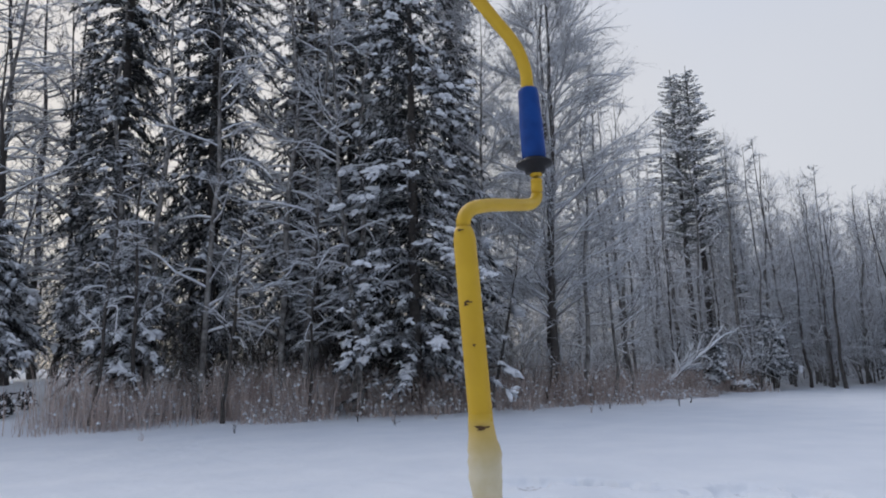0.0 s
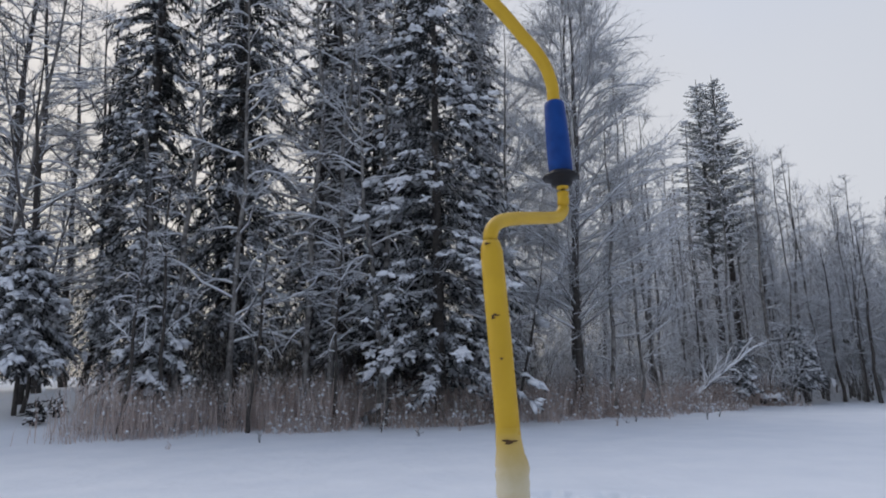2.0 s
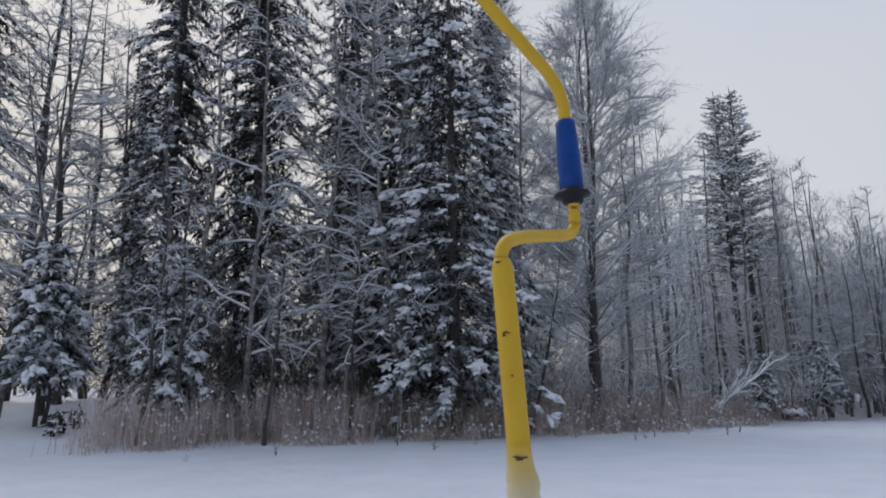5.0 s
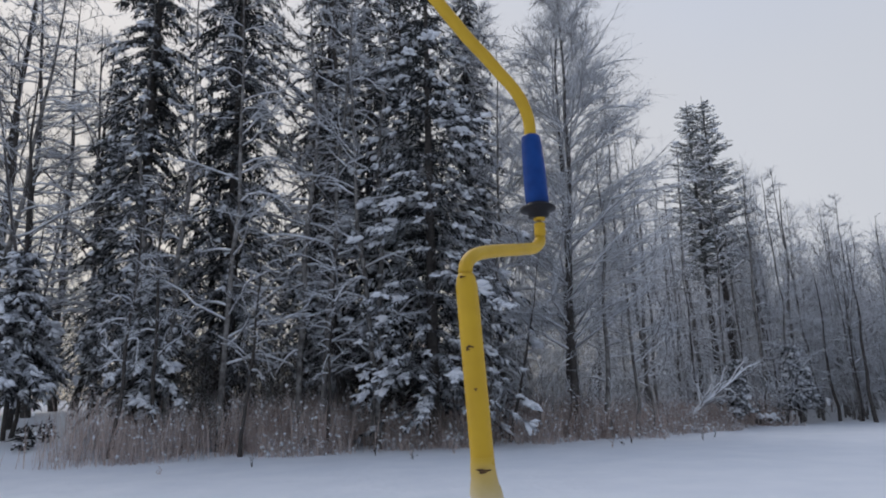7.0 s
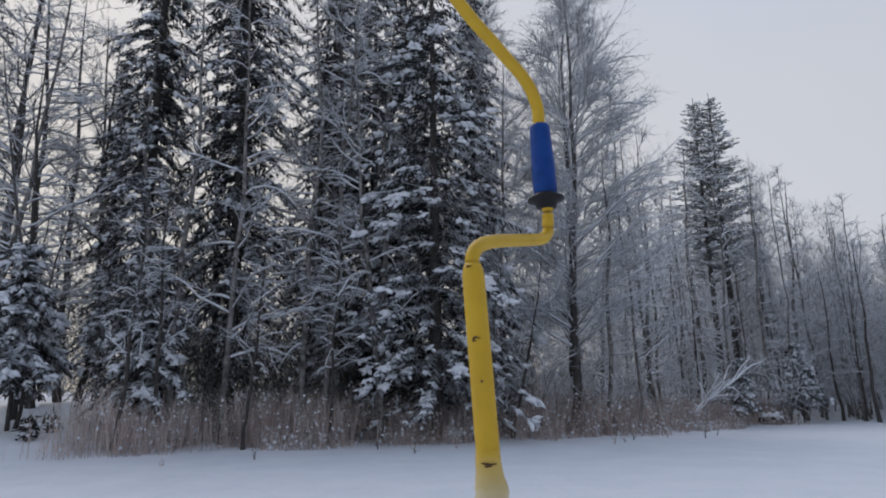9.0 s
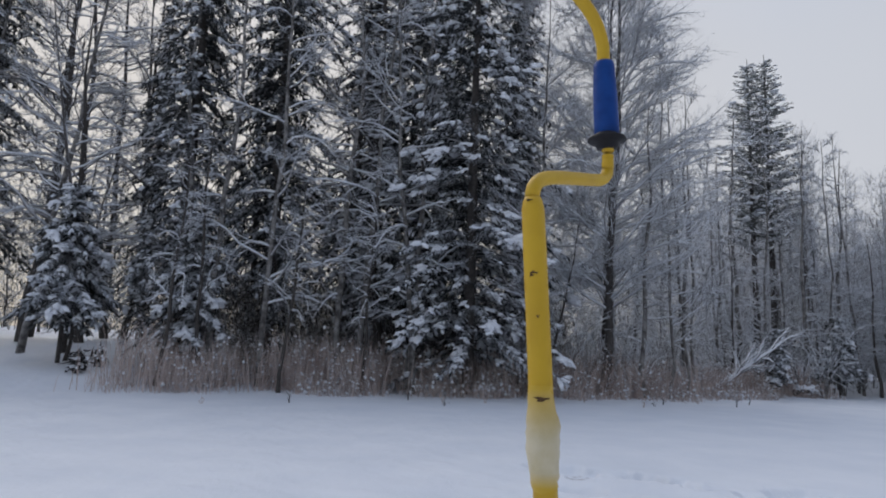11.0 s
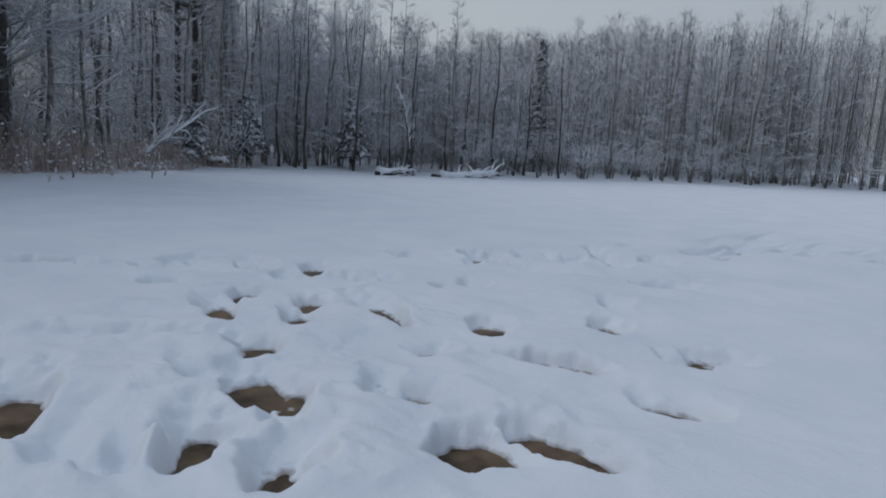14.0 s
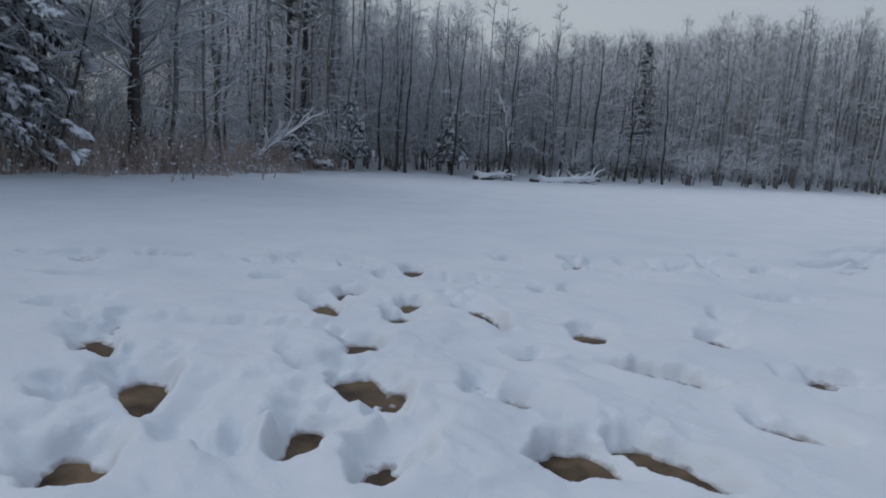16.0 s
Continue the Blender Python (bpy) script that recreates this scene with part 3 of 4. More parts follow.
BARE = (M_BARK, M_TWIG)
fan_birch = tree("birch", grow_bare(11, 19, 4.6, (0.005, 0), 0.16, 84, 16, 7, 1, 0.45, 0.0105, 0.008, 1.0, 0, 0.0), (M_BARK, M_RIME), "large spreading bare birch with frosted twigs", "bare tree")
bare_a = tree("bare_tree", grow_bare(12, 18, 3.4, (0.03, 0.0), 0.2, 36, 6, 6, 1, 0.25, 0.012, 0.0075, 0.7), BARE, "tall bare tree with snow along its level branches", "bare tree")
bare_b = tree("bare_tree", grow_bare(13, 15, 2.8, (-0.03, 0.02), 0.2, 20, 6, 6, 1, 0.6, 0.012, 0.0075, 0.5, 1), BARE, "slender bare tree with snowy twigs", "bare tree")
bare_c = tree("bare_tree", grow_bare(14, 12.5, 1.9, (0.005, 0.0), 0.12, 34, 6, 6, 1, 0.40, 0.0095, 0.0040, 0.8, 0), (M_BIRCH, M_FROST_HAZE), "slender grey birch with hoarfrost, paled in colour for haze", "bare tree")
bare_d = tree("bare_tree", grow_bare(15, 11.5, 2.5, (-0.005, 0.0), 0.15, 12, 5, 6, 1, 0.75, 0.0095, 0.0045, 0.45, 1), (M_BIRCH, M_FROST_HAZE), "many-stemmed alder with hoarfrost, paled in colour for haze", "bare tree")
bare_e = tree("bare_tree", grow_bare(18, 12, 1.8, (0.01, 0.01), 0.12, 30, 5, 6, 1, 0.3, 0.0085, 0.0040, 0.9, 0), (M_BIRCH, M_FROST_HAZE), "slender birch with frosted crown, paled in colour for haze", "bare tree")
bare_f = tree("bare_tree", grow_bare(22, 16, 1.35, (0.015, 0.01), 0.15, 26, 4, 3, 1, 0.35, 0.011, 0.0065, 0.7, 0, -0.16), (M_BIRCH, M_TWIG), "straight slender tree with short snowy branches", "bare tree")
sapling = tree("sapling", grow_bare(16, 7.5, 1.4, (0.03, 0.02), 0.3, 18, 4, 6, 1, 0.6, 0.011, 0.0075, 0.9, 0, -0.22), BARE, "leaning bare sapling with thick snow on its branches", "sapling")
bush_a = tree("bush", grow_bush(17, 2.4, 1.4), (M_BIRCH, M_FROST_HAZE), "low bush bent under snow", "bush")
bush_b = tree("bush", grow_bush(19, 3.4, 1.6, 14, 5, 5), (M_BIRCH, M_FROST_HAZE), "tall thin-stemmed bush bent under snow", "bush")

arched = tree("birch", grow_bare(31, 16, 2.9, (0.02, 0.0), 0.14, 34, 6, 6, 1, 0.5, 0.010, 0.0058, 1.0, 0, -0.10), (M_BIRCH, M_RIME), "bare birch with arching branches thick with snow", "bare tree")
stand(arched, -7.3, 20.4, 0, 1.05, (0, -2))
stand(arched, -4.5, 21.3, 80, 1.1, (0, 2))
stand(arched, -2.6, 21.4, 160, 1.0, (0, -2))
stand(bare_a, -6.0, 24.4, 15, 1.1, (0, 1))
stand(bare_a, -4.2, 24.0, 215, 1.15, (0, -1))
stand(bare_a, -9.0, 25.4, 115, 1.2, (0, 1))
stand(arched, 0.9, 23.2, 300, 0.9, (0, 3))
stand(arched, -15.6, 20.8, 50, 1.1, (0, 3))
stand(arched, -19.0, 21.5, 130, 1.1, (0, 2))
stand(fan_birch, 4.0, 24.4, 0, 1.0)
stand(fan_birch, 4.2, 25.4, 97, 0.97, (0, 1))
stand(fan_birch, 1.8, 25.6, 140, 0.95, (0, -2))
stand(bare_b, -16.4, 28.0, 60, 1.2)
stand(bare_a, -18.4, 24.8, 0, 1.12, (0, -1))
stand(bare_a, -21.2, 24.2, 120, 1.15, (0, 3))
stand(bare_a, -15.2, 23.2, 200, 1.0, (0, -2))
stand(bare_a, -9.5, 24.6, 30, 1.05, (0, -3))
stand(bare_a, -22.9, 22.6, 310, 1.1, (0, 3))
stand(bare_f, -10.4, 21.0, 180, 1.0)
stand(bare_f, -3.0, 22.2, 100, 1.1, (0, 2))
stand(bare_b, -14.4, 21.2, 10, 0.9, (0, -3))
stand(bare_f, -8.8, 20.2, 300, 1.0, (0, 1))
stand(bare_f, -4.9, 21.4, 330, 1.05, (0, -1))
stand(bare_a, -26.5, 24.0, 40, 1.1, (0, 3))
stand(bare_a, -16.6, 27.0, 160, 1.05)
stand(bare_a, -17.0, 22.6, 75, 1.1, (0, 2))
stand(sapling, -9.6, 18.4, 0, 1.0, (0, 1))
stand(sapling, -6.4, 19.6, 90, 0.95, (0, 5))
stand(sapling, -8.9, 19.6, 200, 1.1)
stand(sapling, -13.4, 19.9, 260, 0.95, (0, 8))
stand(sapling, -4.2, 20.9, 300, 0.9)
stand(sapling, 1.6, 23.0, 40, 0.9, (0, 12))

# the twin pines above the mixed wood
PINE = (M_BARK, M_PINE)
pine_a = tree("pine", grow_spruce(21, 17.2, 2.5, 0.40, 31, 10, 0.3, 0.14, 70, 0.6, 0.8, 0.15, 0.1, 0.45), PINE, "tall pine with a bare trunk and dusted crown", "pine tree")
stand(pine_a, 13.0, 34.0, 0, 1.0, (0, 0))
stand(pine_a, 13.95, 34.2, 130, 1.02, (0, 0))

# mixed bare wood along the shore
WOOD_X = [-50, 3, 9, 14, 17, 20, 26.5, 30, 33.7, 37, 40, 45, 51, 60, 90]
WOOD_H = [17, 16, 14.0, 13.8, 13.2, 11.2, 9.7, 9.1, 8.0, 8.8, 10.2, 12.3, 13.2, 16.2, 18]


def wood_height(x):
    return np.interp(x, WOOD_X, WOOD_H)


rng = np.random.default_rng(5)
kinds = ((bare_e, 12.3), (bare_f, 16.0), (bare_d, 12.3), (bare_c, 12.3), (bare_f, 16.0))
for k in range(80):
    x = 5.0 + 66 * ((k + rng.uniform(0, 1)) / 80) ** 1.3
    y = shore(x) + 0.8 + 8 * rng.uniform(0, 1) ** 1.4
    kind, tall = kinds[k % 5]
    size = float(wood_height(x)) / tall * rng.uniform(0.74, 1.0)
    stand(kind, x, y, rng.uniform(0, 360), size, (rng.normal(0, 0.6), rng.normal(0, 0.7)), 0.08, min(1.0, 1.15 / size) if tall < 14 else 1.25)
for k in range(54):
    x = -1 + 70 * ((k + rng.uniform(0, 1)) / 54) ** 1.1
    y = shore(x) + rng.uniform(0.8, 4.5)
    stand((bush_a, bush_b)[k % 2], x, y, rng.uniform(0, 360), rng.uniform(0.7, 1.15))
for k in range(8):
    x = 15 + 21 * (k + rng.uniform(0, 1)) / 8
    stand(bare_a, x, shore(x) + rng.uniform(0.8, 2.6), rng.uniform(0, 360), rng.uniform(0.36, 0.52), (rng.normal(0, 1.5), rng.normal(0, 2)), 0.08, 1.25)
for k in range(14):
    x = 9 + 27 * (k + rng.uniform(0, 1)) / 14
    stand(sapling, x, shore(x) + rng.uniform(0.8, 3.0), rng.uniform(0, 360), rng.uniform(0.65, 1.05), (rng.normal(0, 1.5), rng.normal(0, 2.5)))
stand(spruce_young, 14.9, 30.2, 45, 0.62)
stand(spruce_young, 11.6, 28.6, 145, 0.5)
stand(spruce_young, 20.4, 29.4, 345, 0.6)


# ---- woods behind, too thick to count ----
def woods():
    rng = np.random.default_rng(9)
    forms = []
    for k in range(4):
        t, c, sn = grow_bare(40 + k, 13, 2.4, (rng.normal(0, 0.03), 0), 0.10, 11, 4, 3, 1, 0.7, 0.019, 0.0055, 0.0, 1)
        forms.append((t.arrays(), c.arrays()))
    trunks, twigs_ = Bag(), Bag()
    for k in range(52):
        x = rng.uniform(-48, 70)
        deep = rng.uniform(6, 30)
        y = shore(x) + deep
        if x < -12 and deep < 15:
            continue
        size = rng.uniform(0.7, 1.05) * float(wood_height(x)) / 13
        a = rng.uniform(0, 2 * np.pi)
        turn = np.array([[math.cos(a), -math.sin(a), 0], [math.sin(a), math.cos(a), 0], [0, 0, 1]]) * size
        at = np.array([x, y, float(land(np.array(x), np.array(y))) - 0.1])
        (tv, tf), (cv, cf) = forms[k % 4]
        trunks.add(tv @ turn.T + at, tf)
        twigs_.add(cv @ turn.T + at, cf)
    # the thicket under and between them
    n = 95000
    x = rng.uniform(-48, 75, n)
    y = np.interp(x, SHORE_X, SHORE_Y) + rng.uniform(5, 30, n) + np.where(x < -12, 10, 0)
    top = 0.78 * wood_height(x) * (1 + 0.16 * fbm(x, y, 7.0, 2))
    z = land(x, y) + top * rng.uniform(0, 1, n) ** 1.15
    way = unit_rows(rng.normal(0, 0.55, (n, 3)) + [0, 0, 0.75])
    long_, thick_ = rng.uniform(0.6, 1.8, n), rng.uniform(0.011, 0.024, n)
    gloom, close = Bag(), Bag()
    # bark-dark twigs added below the spruces to stand for the wood's deep shade
    m = 16000
    gx, gy = rng.uniform(-10.5, 3, m), rng.uniform(3.5, 11, m)
    gy = gy + np.interp(gx, SHORE_X, SHORE_Y)
    spikes(gloom, np.stack([gx, gy, land(gx, gy) + rng.uniform(0, 3.2, m)], -1), unit_rows(rng.normal(0, 0.5, (m, 3)) + [0, 0, 0.5]), rng.uniform(0.4, 1.3, m), rng.uniform(0.008, 0.02, m))
    # low thicket on this side takes the dark bark too, for the same shade
    inner = (x < 1.5) & (z - land(x, y) < 6.5)
    m = 9000
    gx, gy = rng.uniform(1.0, 17, m), rng.uniform(7, 22, m)
    gy = gy + np.interp(gx, SHORE_X, SHORE_Y)
    spikes(twigs_, np.stack([gx, gy, land(gx, gy) + rng.uniform(0, 7.0, m)], -1), unit_rows(rng.normal(0, 0.5, (m, 3)) + [0, 0, 0.6]), rng.uniform(0.5, 1.6, m), rng.uniform(0.010, 0.024, m))
    m = 34000
    gx, gy = rng.uniform(36, 92, m), rng.uniform(9, 32, m)
    gy = gy + np.interp(gx, SHORE_X, SHORE_Y)
    spikes(close, np.stack([gx, gy, land(gx, gy) + 0.85 * wood_height(gx) * rng.uniform(0.0, 1.0, m)], -1), unit_rows(rng.normal(0, 0.4, (m, 3)) + [0, 0, 0.7]), rng.uniform(0.6, 2.0, m), rng.uniform(0.012, 0.03, m))
    for bag, pick in ((gloom, inner), (twigs_, x >= 1.5)):
        spikes(bag, np.stack([x, y, z], -1)[pick], way[pick], long_[pick], thick_[pick])
    # the closed grey wood along the far shore
    poles = Bag()
    for k in range(330):
        x = 14 + 77 * ((k + rng.uniform(0, 1)) / 330) ** 1.15
        y = shore(x) + rng.uniform(3, 22)
        z = float(land(np.array(x), np.array(y)))
        top = float(wood_height(x)) * rng.uniform(0.70, 1.04)
        wide = rng.uniform(0.45, 0.95)
        poles.tube([[x, y, z - 0.1], [x + rng.normal(0, 0.12), y, z + top * 0.5], [x + rng.normal(0, 0.2), y, z + top * 0.97]], [0.0052 * top, 0.004 * top, 0.006], 4)
        n = 560
        share = rng.uniform(0.06, 1, n) ** 0.75
        off = rng.normal(0, 1, (n, 2)) * wide * (1.1 - 0.75 * share)[:, None]
        at = np.stack([x + off[:, 0], y + off[:, 1], z + top * share - 0.7], -1)
        way = unit_rows(np.concatenate([off * 0.35 + rng.normal(0, 0.42, (n, 2)), rng.uniform(0.15, 0.9, n)[:, None]], 1))
        spikes(twigs_ if x < 24 else close, at, way, rng.uniform(0.5, 1.4, n), rng.uniform(0.009, 0.019, n) * (1.15 - 0.4 * share))
    root = tagged(new("woods"), "dense grey winter wood with hoarfrost, paled in colour for haze", "woods", kind="stuff")
    part("trunk", trunks, M_BARK, root)
    part("pole", poles, M_BIRCH, root, "straight grey stems of the far wood")
    # frosted twigs whose colour also carries the haze of distance
    part("crown", twigs_, M_FROST_HAZE, root)
    part("shade_twigs", gloom, M_BARK, root, "bark-dark twigs added for the deep shade beneath the spruces")
    part("thicket", close, M_THICKET, root, "closed grey-brown twig mass of the far wood")


woods()


# ---- dry reeds along the edge ----
def reeds():
    rng = np.random.default_rng(12)
    blades, tufts = Bag(), Bag()
    n = 46000
    x = rng.uniform(-11.4, 14.5, n)
    y = np.interp(x, SHORE_X, SHORE_Y) + 4.2 * rng.uniform(0, 1, n) ** 0.8 - 0.2 + 0.5 * (x < -6) + 0.3 * np.sin(x * 1.7) + 0.35 * fbm(x, 0 * x, 0.9, 2)
    thin = rng.uniform(0, 1, n) < 0.55 + 0.45 * np.sin(x * 0.8 + 1) * np.cos(x * 2.1)
    thin &= rng.uniform(0, 1, n) < smooth01((x + 11.6) / 3.2)
    x, y = x[thin], y[thin]
    n = len(x)
    z = land(x, y) - 0.05
    h = rng.uniform(0.4, 1.75, n) * np.where(x > 6, 0.8, 1.0) * (1 + 0.3 * fbm(x, y, 1.3, 2)) * (0.3 + 0.7 * smooth01((y - np.interp(x, SHORE_X, SHORE_Y)) / 0.8))
    a = rng.uniform(0, np.pi, n)
    lean = rng.normal(0, 0.24, (n, 2)) * h[:, None]
    w = rng.uniform(0.004, 0.011, n)
    base = np.stack([x, y, z], -1)
    side = np.stack([np.cos(a) * w, np.sin(a) * w, 0 * a], -1)
    mid = base + np.stack([lean[:, 0] * 0.35, lean[:, 1] * 0.35, h * 0.6], -1)
    top = base + np.stack([lean[:, 0], lean[:, 1], h], -1)
    v = np.stack([base - side, base + side, mid + side * 0.8, mid - side * 0.8, top], 1).reshape(-1, 3)
    o = np.arange(n)[:, None] * 5
    blades.add(v, np.concatenate([o + [0, 1, 2], o + [0, 2, 3], o + [3, 2, 4]]))
    for k in rng.choice(n, 5000, replace=False):
        s = rng.uniform(0.012, 0.06)
        p = base[k] + (top[k] - base[k]) * rng.uniform(0.55, 1.0)
        tufts.add(OCT_V * s * rng.uniform(0.6, 1.4, 3) + p, OCT_F)
    root = tagged(new("reeds"), "dry beige reeds and grass tipped with snow", "reeds", kind="stuff")
    part("blades", blades, M_REED, root, smooth=False)
    weeds = Bag()
    m = 9000
    k = rng.choice(n, m)
    p = base[k] + np.stack([0 * h[k], 0 * h[k], h[k] * rng.uniform(0.1, 0.95, m)], -1)
    spikes(weeds, p, unit_rows(rng.normal(0, 0.6, (m, 3)) + [0, 0, 0.6]), rng.uniform(0.12, 0.45, m), rng.uniform(0.005, 0.011, m))
    part("weeds", weeds, M_TWIG, root, "frosted weed stems among the reeds")
    part("snow_tufts", tufts, M_SNOW, root, "small caps of snow on the reed heads")


reeds()


# ---- fallen wood along the shore ----
def dead_tree(name, foot, head, r, seed, limbs, reach, label, capped=1.0, spray=0.5):
    """A fallen or leaning stem with its bare limbs and the snow on it."""
    rng = np.random.default_rng(seed)
    foot, head = np.array(foot, float), np.array(head, float)
    root = tagged(new(name), label, "fallen tree", "fallen wood on the shore")
    stem, limb, snow = Bag(), Bag(), Bag()
    t = np.linspace(0, 1, 9)
    line = foot + (head - foot) * t[:, None] + np.cumsum(rng.normal(0, 0.03, (9, 3)), 0) * (t > 0)[:, None]
    stem.tube(line, r * (1 - 0.6 * t), 8, True)
    up = np.array([0, 0, 1.0])
    snow.tube(line[1:] + up * r * 0.8, (r * 0.9 * (1 - 0.5 * t[1:]) + 0.02) * capped * rng.uniform(0.7, 1.3, 8), 7, True)
    way = unit(head - foot)
    for k in range(limbs):
        a = rng.uniform(0.35, 1.0)
        p = np.array([np.interp(a, t, line[:, c]) for c in range(3)])
        d = unit(way * 0.9 + rng.normal(0, spray, 3) + up * 0.3 * spray)
        q = p + d * reach * rng.uniform(0.4, 1.0) + np.cumsum(rng.normal(0, 0.04, (1, 3)), 0)[0]
        bend = np.array([p, (p + q) / 2 + up * 0.08, q - up * 0.06])
        limb.tube(bend, [r * 0.3, r * 0.2, 0.006], 4)
        snow.tube(bend + up * 0.035, [r * 0.35 + 0.01, r * 0.3 + 0.012, 0.012], 4)
        m = 8
        at = rng.uniform(0.3, 1, m)
        tw = unit_rows(np.tile(d, (m, 1)) + rng.normal(0, 0.5, (m, 3)))
        spikes(limb, p + (q - p) * at[:, None], tw, rng.uniform(0.2, 0.6, m), 0.010)
    part("stem", stem, M_BARK, root)
    tagged(part("limb", limb, M_TWIG, root), kind="stuff")
    tagged(part("snow_cover", snow, M_SNOW, root, "thick snow lying on the fallen stem"), kind="stuff")


dead_tree("leaning_dead_tree", (8.3, 26.9, 0.1), (11.3, 27.2, 2.2), 0.075, 71, 20, 1.4, "fallen tree leaning up from the reeds under thick snow", 1.1, 0.48)
dead_tree("fallen_log", (20.3, 27.0, 0.08), (22.3, 26.8, 0.18), 0.16, 72, 12, 1.0, "short fallen log capped with snow on the shore", 1.4)
dead_tree("fallen_log", (23.6, 26.3, 0.04), (27.6, 25.6, 0.30), 0.17, 73, 20, 1.3, "long fallen log capped with snow on the shore", 1.5)
dead_tree("broken_snag", (22.7, 26.9, 0.0), (21.7, 26.8, 3.9), 0.075, 74, 10, 1.2, "broken leaning snag plastered with snow", 0.6)
dead_tree("fallen_log", (12.6, 29.2, 0.25), (13.5, 29.4, 0.3), 0.15, 75, 2, 0.5, "short snow-capped log at the end of the reeds")


def bough_heap(x, y, size, seed, label):
    """Dark broken boughs sticking out of the snow."""
    rng = np.random.default_rng(seed)
    z = float(land(np.array(x), np.array(y)))
    root = tagged(new("broken_bough"), label, "broken boughs")
    dark, cap = Bag(), Bag()
    n = 90
    start = np.array([x, y, z + 0.26 * size]) + rng.normal(0, 0.13, (n, 3)) * [size, size, 1.3 * size]
    spikes(dark, start, unit_rows(rng.normal(0, 0.7, (n, 3)) + [0, 0, 0.35]), rng.uniform(0.12, 0.34, n) * size, 0.035 * size)
    for k in range(3):
        cap.add(ICO_V * [0.2 * size, 0.2 * size, 0.07 * size] + [x + rng.normal(0, 0.2) * size, y + 0.05, z + rng.uniform(0.05, 0.4) * size], ICO_F)
    tagged(part("bough", dark, M_ROT, root), kind="stuff")
    tagged(part("snow_cap", cap, M_SNOW, root), kind="stuff")


bough_heap(-11.89, 18.26, 1.0, 81, "dark broken spruce boughs half buried in the bank snow")
bough_heap(-11.94, 19.36, 0.8, 82, "small dark broken boughs half buried in the bank snow")
bough_heap(-17.0, 19.85, 0.9, 83, "dark broken boughs beside the clearing in the snow")


def stalks():
    """Single dry stems that stick out of the lake snow."""
    rng = np.random.default_rng(77)
    for k in range(14):
        x = rng.uniform(-10, 9)
        y = shore(x) - rng.uniform(0.6, 3.2)
        bag = Bag()
        p = np.array([x, y, float(land(np.array(x), np.array(y))) - 0.04])
        for q in range(3):
            h = rng.uniform(0.12, 0.34)
            bag.tube([p, p + [rng.normal(0, 0.03), rng.normal(0, 0.03), h * 0.6], p + [rng.normal(0, 0.08), rng.normal(0, 0.05), h]], [0.010, 0.008, 0.004], 4)
        tagged(part("dry_stalk", bag, M_REED if k % 2 else M_BARK), "dry weed stalk poking out of the snow", "weed stalk", "weed stalks on the snow")


stalks()


# ---- the ice auger ----
def enamel():
    m, n, l, b = material("yellow_enamel", 0.52)
    l.new(ramp_node(n, l, noise_node(n, l, 14, 5), [(0.3, (0.50, 0.300, 0.006)), (0.7, (0.60, 0.375, 0.011))]), b.inputs["Base Color"])
    bump_node(n, l, b, noise_node(n, l, 90, 3), 0.12, 0.002)
    return m


M_YELLOW = enamel()
M_BLUE = speckled("blue_grip_plastic", [(0.3, (0.003, 0.036, 0.18)), (0.7, (0.006, 0.056, 0.25))], 30, 0.5, 0.25, 0.001)
M_BLUE.node_tree.nodes["Principled BSDF"].inputs["Specular IOR Level"].default_value = 0.2
M_BLACK = speckled("black_plastic", [(0.3, (0.012, 0.012, 0.014)), (0.7, (0.028, 0.028, 0.032))], 20, 0.45, 0.2, 0.001)
M_BLACK.node_tree.nodes["Principled BSDF"].inputs["Specular IOR Level"].default_value = 0.15
M_STEEL = speckled("blackened_steel", [(0.3, (0.018, 0.018, 0.020)), (0.7, (0.06, 0.055, 0.055))], 25, 0.55, 0.3, 0.002)
M_FROSTED_STEEL = speckled("frosted_black_steel", [(0.3, (0.010, 0.009, 0.010)), (0.50, (0.020, 0.018, 0.020)), (0.70, (0.14, 0.145, 0.17)), (0.86, (0.36, 0.38, 0.42))], 24, 0.6, 0.3, 0.001)
M_RUST = speckled("rusty_chip", [(0.3, (0.05, 0.028, 0.012)), (0.7, (0.16, 0.085, 0.03))], 60, 0.9, 0.4, 0.001)


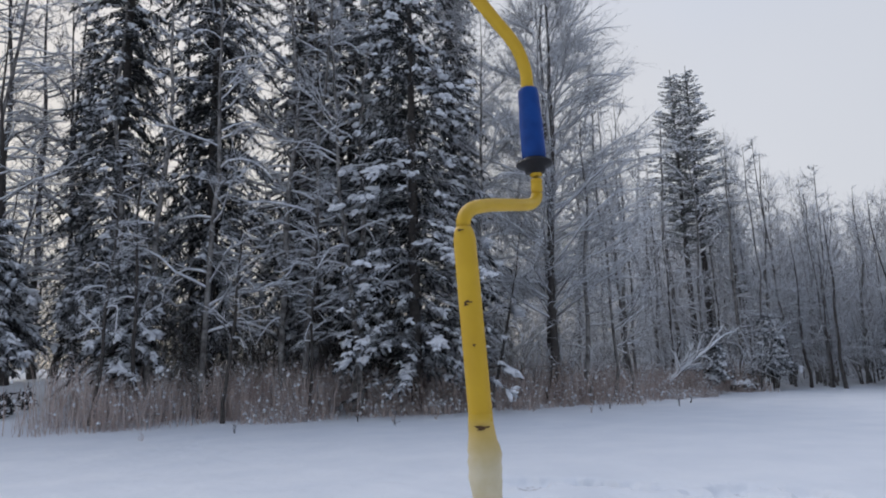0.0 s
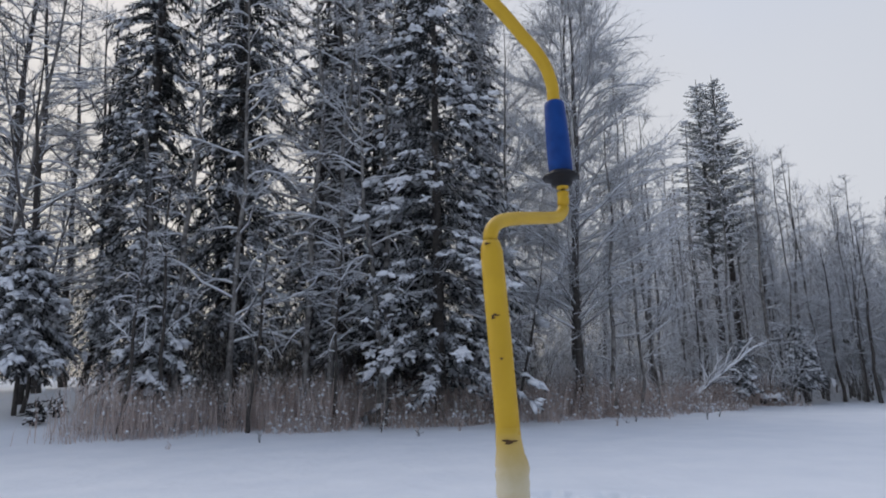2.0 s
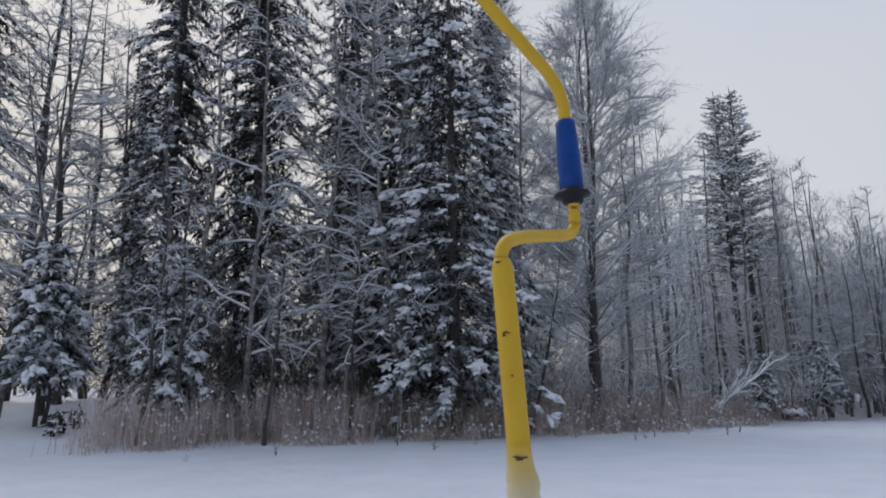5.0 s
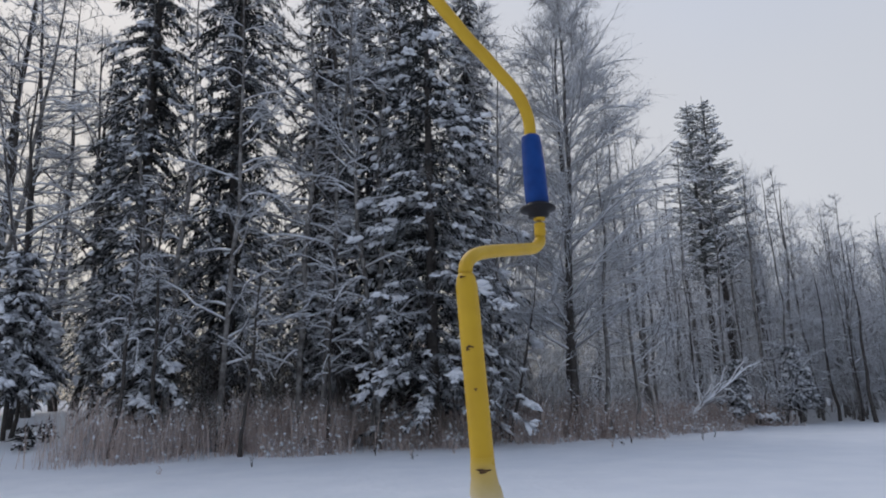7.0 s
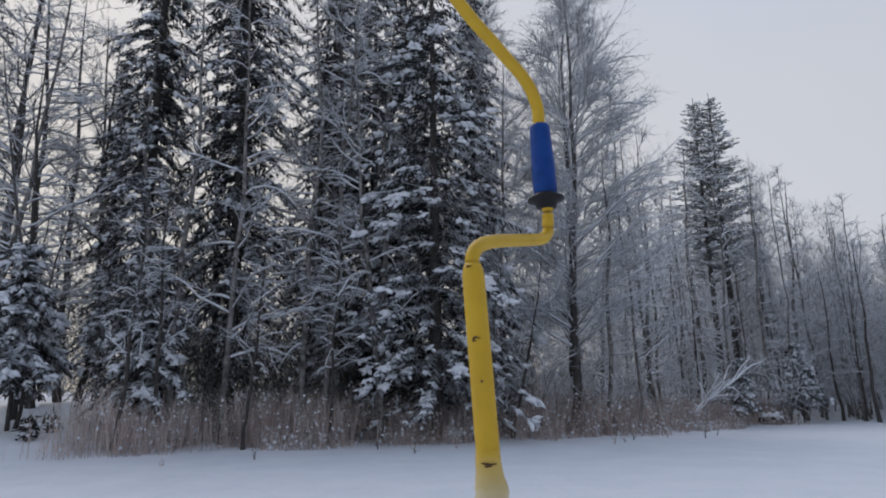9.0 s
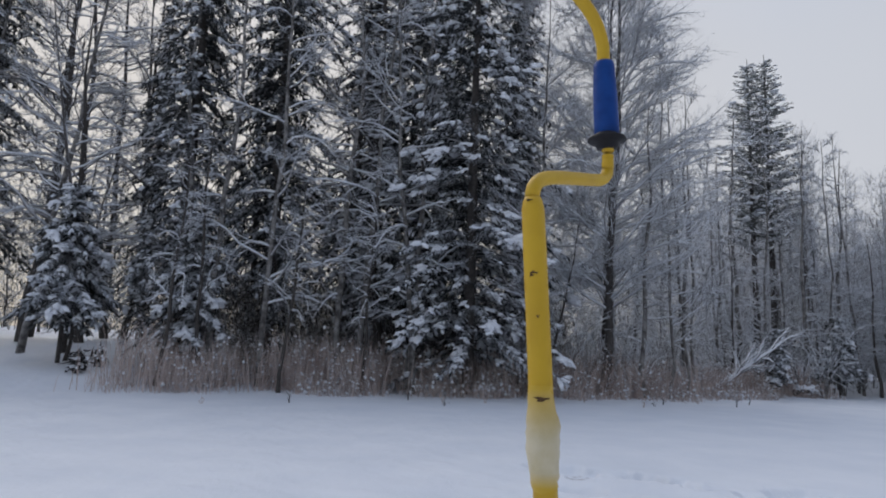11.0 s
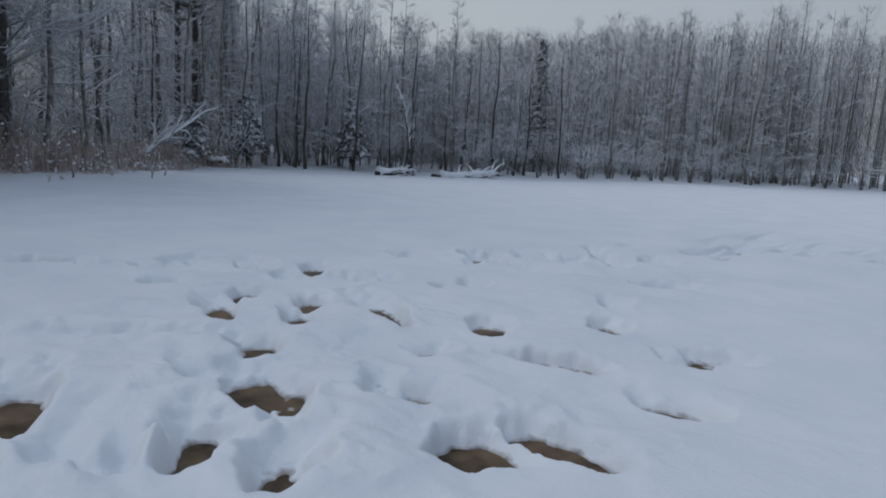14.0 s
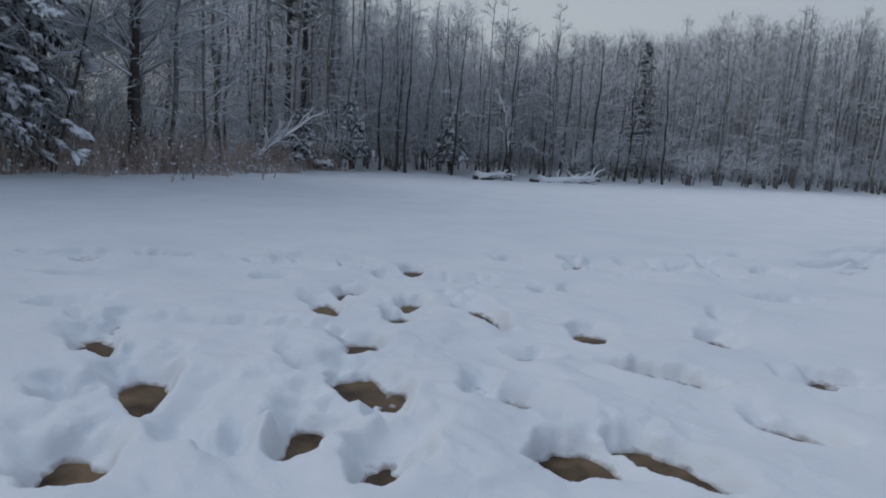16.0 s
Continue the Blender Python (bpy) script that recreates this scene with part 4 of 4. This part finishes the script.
def glaze():
    """Milky ice, thin and clear towards its ends so that the yellow paint shows."""
    m, n, l, b = material("milky_ice", 0.38)
    milky = ramp_node(n, l, noise_node(n, l, 22, 5), [(0.3, (0.50, 0.42, 0.23)), (0.7, (0.67, 0.60, 0.44))])
    co, sep = n.new("ShaderNodeTexCoord"), n.new("ShaderNodeSeparateXYZ")
    l.new(co.outputs["Object"], sep.inputs[0])
    up = n.new("ShaderNodeMapRange")
    up.inputs["From Min"].default_value, up.inputs["From Max"].default_value = 1.345, 1.408
    l.new(sep.outputs["Z"], up.inputs["Value"])
    low = n.new("ShaderNodeMapRange")
    low.inputs["From Min"].default_value, low.inputs["From Max"].default_value = 1.302, 1.282
    l.new(sep.outputs["Z"], low.inputs["Value"])
    most = n.new("ShaderNodeMath")
    most.operation = "MAXIMUM"
    l.new(up.outputs[0], most.inputs[0])
    l.new(low.outputs[0], most.inputs[1])
    mix = n.new("ShaderNodeMix")
    mix.data_type = "RGBA"
    l.new(most.outputs[0], mix.inputs[0])
    l.new(milky, mix.inputs[6])
    mix.inputs[7].default_value = (0.55, 0.35, 0.02, 1)
    l.new(mix.outputs[2], b.inputs["Base Color"])
    bump_node(n, l, b, noise_node(n, l, 60, 3), 0.35, 0.003)
    return m


M_GLAZE = glaze()


def bent(points, steps=6):
    """A smooth line through points."""
    p = [np.array(q, float) for q in points]
    p = [2 * p[0] - p[1], *p, 2 * p[-1] - p[-2]]
    line = []
    for a, b, c, d in zip(p, p[1:], p[2:], p[3:]):
        for t in np.arange(steps) / steps:
            line.append(0.5 * (2 * b + (c - a) * t + (2 * a - 5 * b + 4 * c - d) * t * t + (3 * b - a - 3 * c + d) * t**3))
    return np.array(line + [p[-2]])


def build_auger():
    y = 1.15
    root = tagged(new("ice_auger"), "yellow hand ice auger with blue grip standing in snow", "ice auger")
    low, high = np.array([0.0735, y, 1.150]), np.array([0.0445, y, 1.664])
    ax = unit(high - low)

    def on(z):
        return low + ax * (z - low[2]) / ax[2]

    bag = Bag()
    bag.tube([on(1.250), on(1.30), on(1.45), on(1.60), on(1.652), on(1.664), on(1.670)], [0.0162, 0.0164, 0.0164, 0.0162, 0.0160, 0.0138, 0.0112], 28, True)
    part("shaft", bag, M_YELLOW, root)
    back = 1.385
    bag = Bag()
    a, b = on(1.672), np.array([0.186, back, 1.760])
    run = lambda t, z: (a[0] + (b[0] - a[0]) * t, y + (back - y) * t, z)
    line = bent([on(1.655), on(1.674), run(0.03, 1.690), run(0.12, 1.7045), run(0.3, 1.7185), run(0.55, 1.733), run(0.78, 1.746), run(0.92, 1.756), (0.1865, back, 1.772), (0.188, back, 1.795), (0.188, back, 1.83)])
    bag.tube(line, np.full(len(line), 0.0106), 20, True)
    part("crank", bag, M_YELLOW, root)
    bag = Bag()
    line = bent([(0.1815, back, 1.965), (0.1805, back, 1.990), (0.1785, 1.382, 2.015), (0.167, 1.374, 2.048), (0.1485, 1.361, 2.073), (0.125, 1.345, 2.094), (0.095, 1.322, 2.120), (0.065, 1.30, 2.144), (0.038, 1.277, 2.168), (0.013, 1.255, 2.191), (-0.012, 1.232, 2.213), (-0.025, 1.22, 2.235), (-0.028, 1.215, 2.27)])
    bag.tube(line, np.full(len(line), 0.0116), 20, True)
    part("upper_handle", bag, M_YELLOW, root)
    bag = Bag()
    g0, g1 = np.array([0.1865, back, 1.841]), np.array([0.1812, back, 1.980])
    L = np.linalg.norm(g1 - g0)
    bag.lathe([(0, 0.019), (0.002, 0.0215), (0.02, 0.0220), (0.07, 0.0215), (L - 0.014, 0.0190), (L - 0.004, 0.0186), (L, 0.0160)], g0, g1 - g0, 28)
    grip = part("grip", bag, M_BLUE, root, "blue plastic hand grip")
    bag = Bag()
    bag.lathe([(-0.018, 0.0145), (-0.016, 0.0185), (-0.007, 0.0200), (-0.003, 0.0325), (0.000, 0.0340), (0.003, 0.0325), (0.006, 0.022), (0.010, 0.0215)], g0 - [0, 0, 0.007], g1 - g0, 32)
    part("flange", bag, M_BLACK, grip, "black plastic flange under the grip")
    # lumpy ice on the lower shaft
    rng = np.random.default_rng(3)
    bag = Bag()
    zs = np.linspace(1.278, 1.412, 16)
    sw = np.array([0.0, 0.15, 0.40, 0.55, 0.62, 0.72, 0.85, 0.95, 1.0, 0.92, 0.72, 0.48, 0.28, 0.14, 0.07, 0.0])
    bag.tube([on(z) + [rng.normal(0, 0.0006), -0.001, 0] for z in zs], 0.0163 + 0.0068 * sw + rng.normal(0, 0.0004, 16), 24)
    v, f = bag.arrays()
    v += 0.0008 * np.stack([fbm(v[:, 2], v[:, 0], 0.02, 2), fbm(v[:, 0], v[:, 2], 0.02, 2), 0 * v[:, 0]], -1)
    part("ice_glaze", (v, f), M_GLAZE, root, "lumpy milky ice frozen round the shaft")
    # chips in the paint
    for z, dx, w, h in ((1.562, -0.004, 0.0055, 0.0017), (1.503, -0.001, 0.0020, 0.0018), (1.395, -0.001, 0.0085, 0.0030), (1.5585, -0.007, 0.0026, 0.0020), (1.663, -0.006, 0.0040, 0.0016)):
        bag = Bag()
        r = 0.0192 if z < 1.45 else 0.0166 if z < 1.5 else (0.0164 if z < 1.6 else 0.0150)
        n = 14
        ring = []
        for k in range(n):
            a = 2 * math.pi * k / n
            s = 1 + 0.35 * math.sin(3 * a + z * 50) + 0.2 * math.sin(5 * a)
            px = dx + w * s * math.cos(a)
            ring.append(on(z + h * s * math.sin(a)) + [px, -math.sqrt(max(1e-8, (r + 0.0006) ** 2 - px * px)), 0])
        mid = on(z) + [dx, -math.sqrt((r + 0.0010) ** 2 - dx * dx), 0]
        bag.add([*ring, mid], [(k, (k + 1) % n, n) for k in range(n)])
        part("paint_chip", bag, M_RUST, root, "rusty chip in the yellow paint")
    bag = Bag()
    bag.tube([on(1.263), on(1.261), on(1.21), on(1.20)], [0.0166, 0.0170, 0.0170, 0.0170], 28, True)
    adapter = part("adapter", bag, M_FROSTED_STEEL, root, "black steel adapter patched with frost")
    bag = Bag()
    bag.lathe([(0.0, 0.0166), (0.001, 0.0174), (0.0028, 0.0173), (0.0036, 0.0166)], on(1.2605), ax, 28)
    part("ring", bag, M_RUST, adapter, "rusty ring where the yellow paint ends")
    bag = Bag()
    bag.lathe([(0.0, 0.018), (0.004, 0.0258), (0.055, 0.0258), (0.061, 0.0235), (0.063, 0.0165)], on(1.148), ax, 8)
    part("collar", bag, M_FROSTED_STEEL, root, "dark steel coupling collar dusted with snow")
    bag = Bag()
    bag.lathe([(0.0, 0.016), (0.02, 0.018), (1.31, 0.018)], on(-0.15), ax, 20)
    part("lower_shaft", bag, M_STEEL, root)


build_auger()
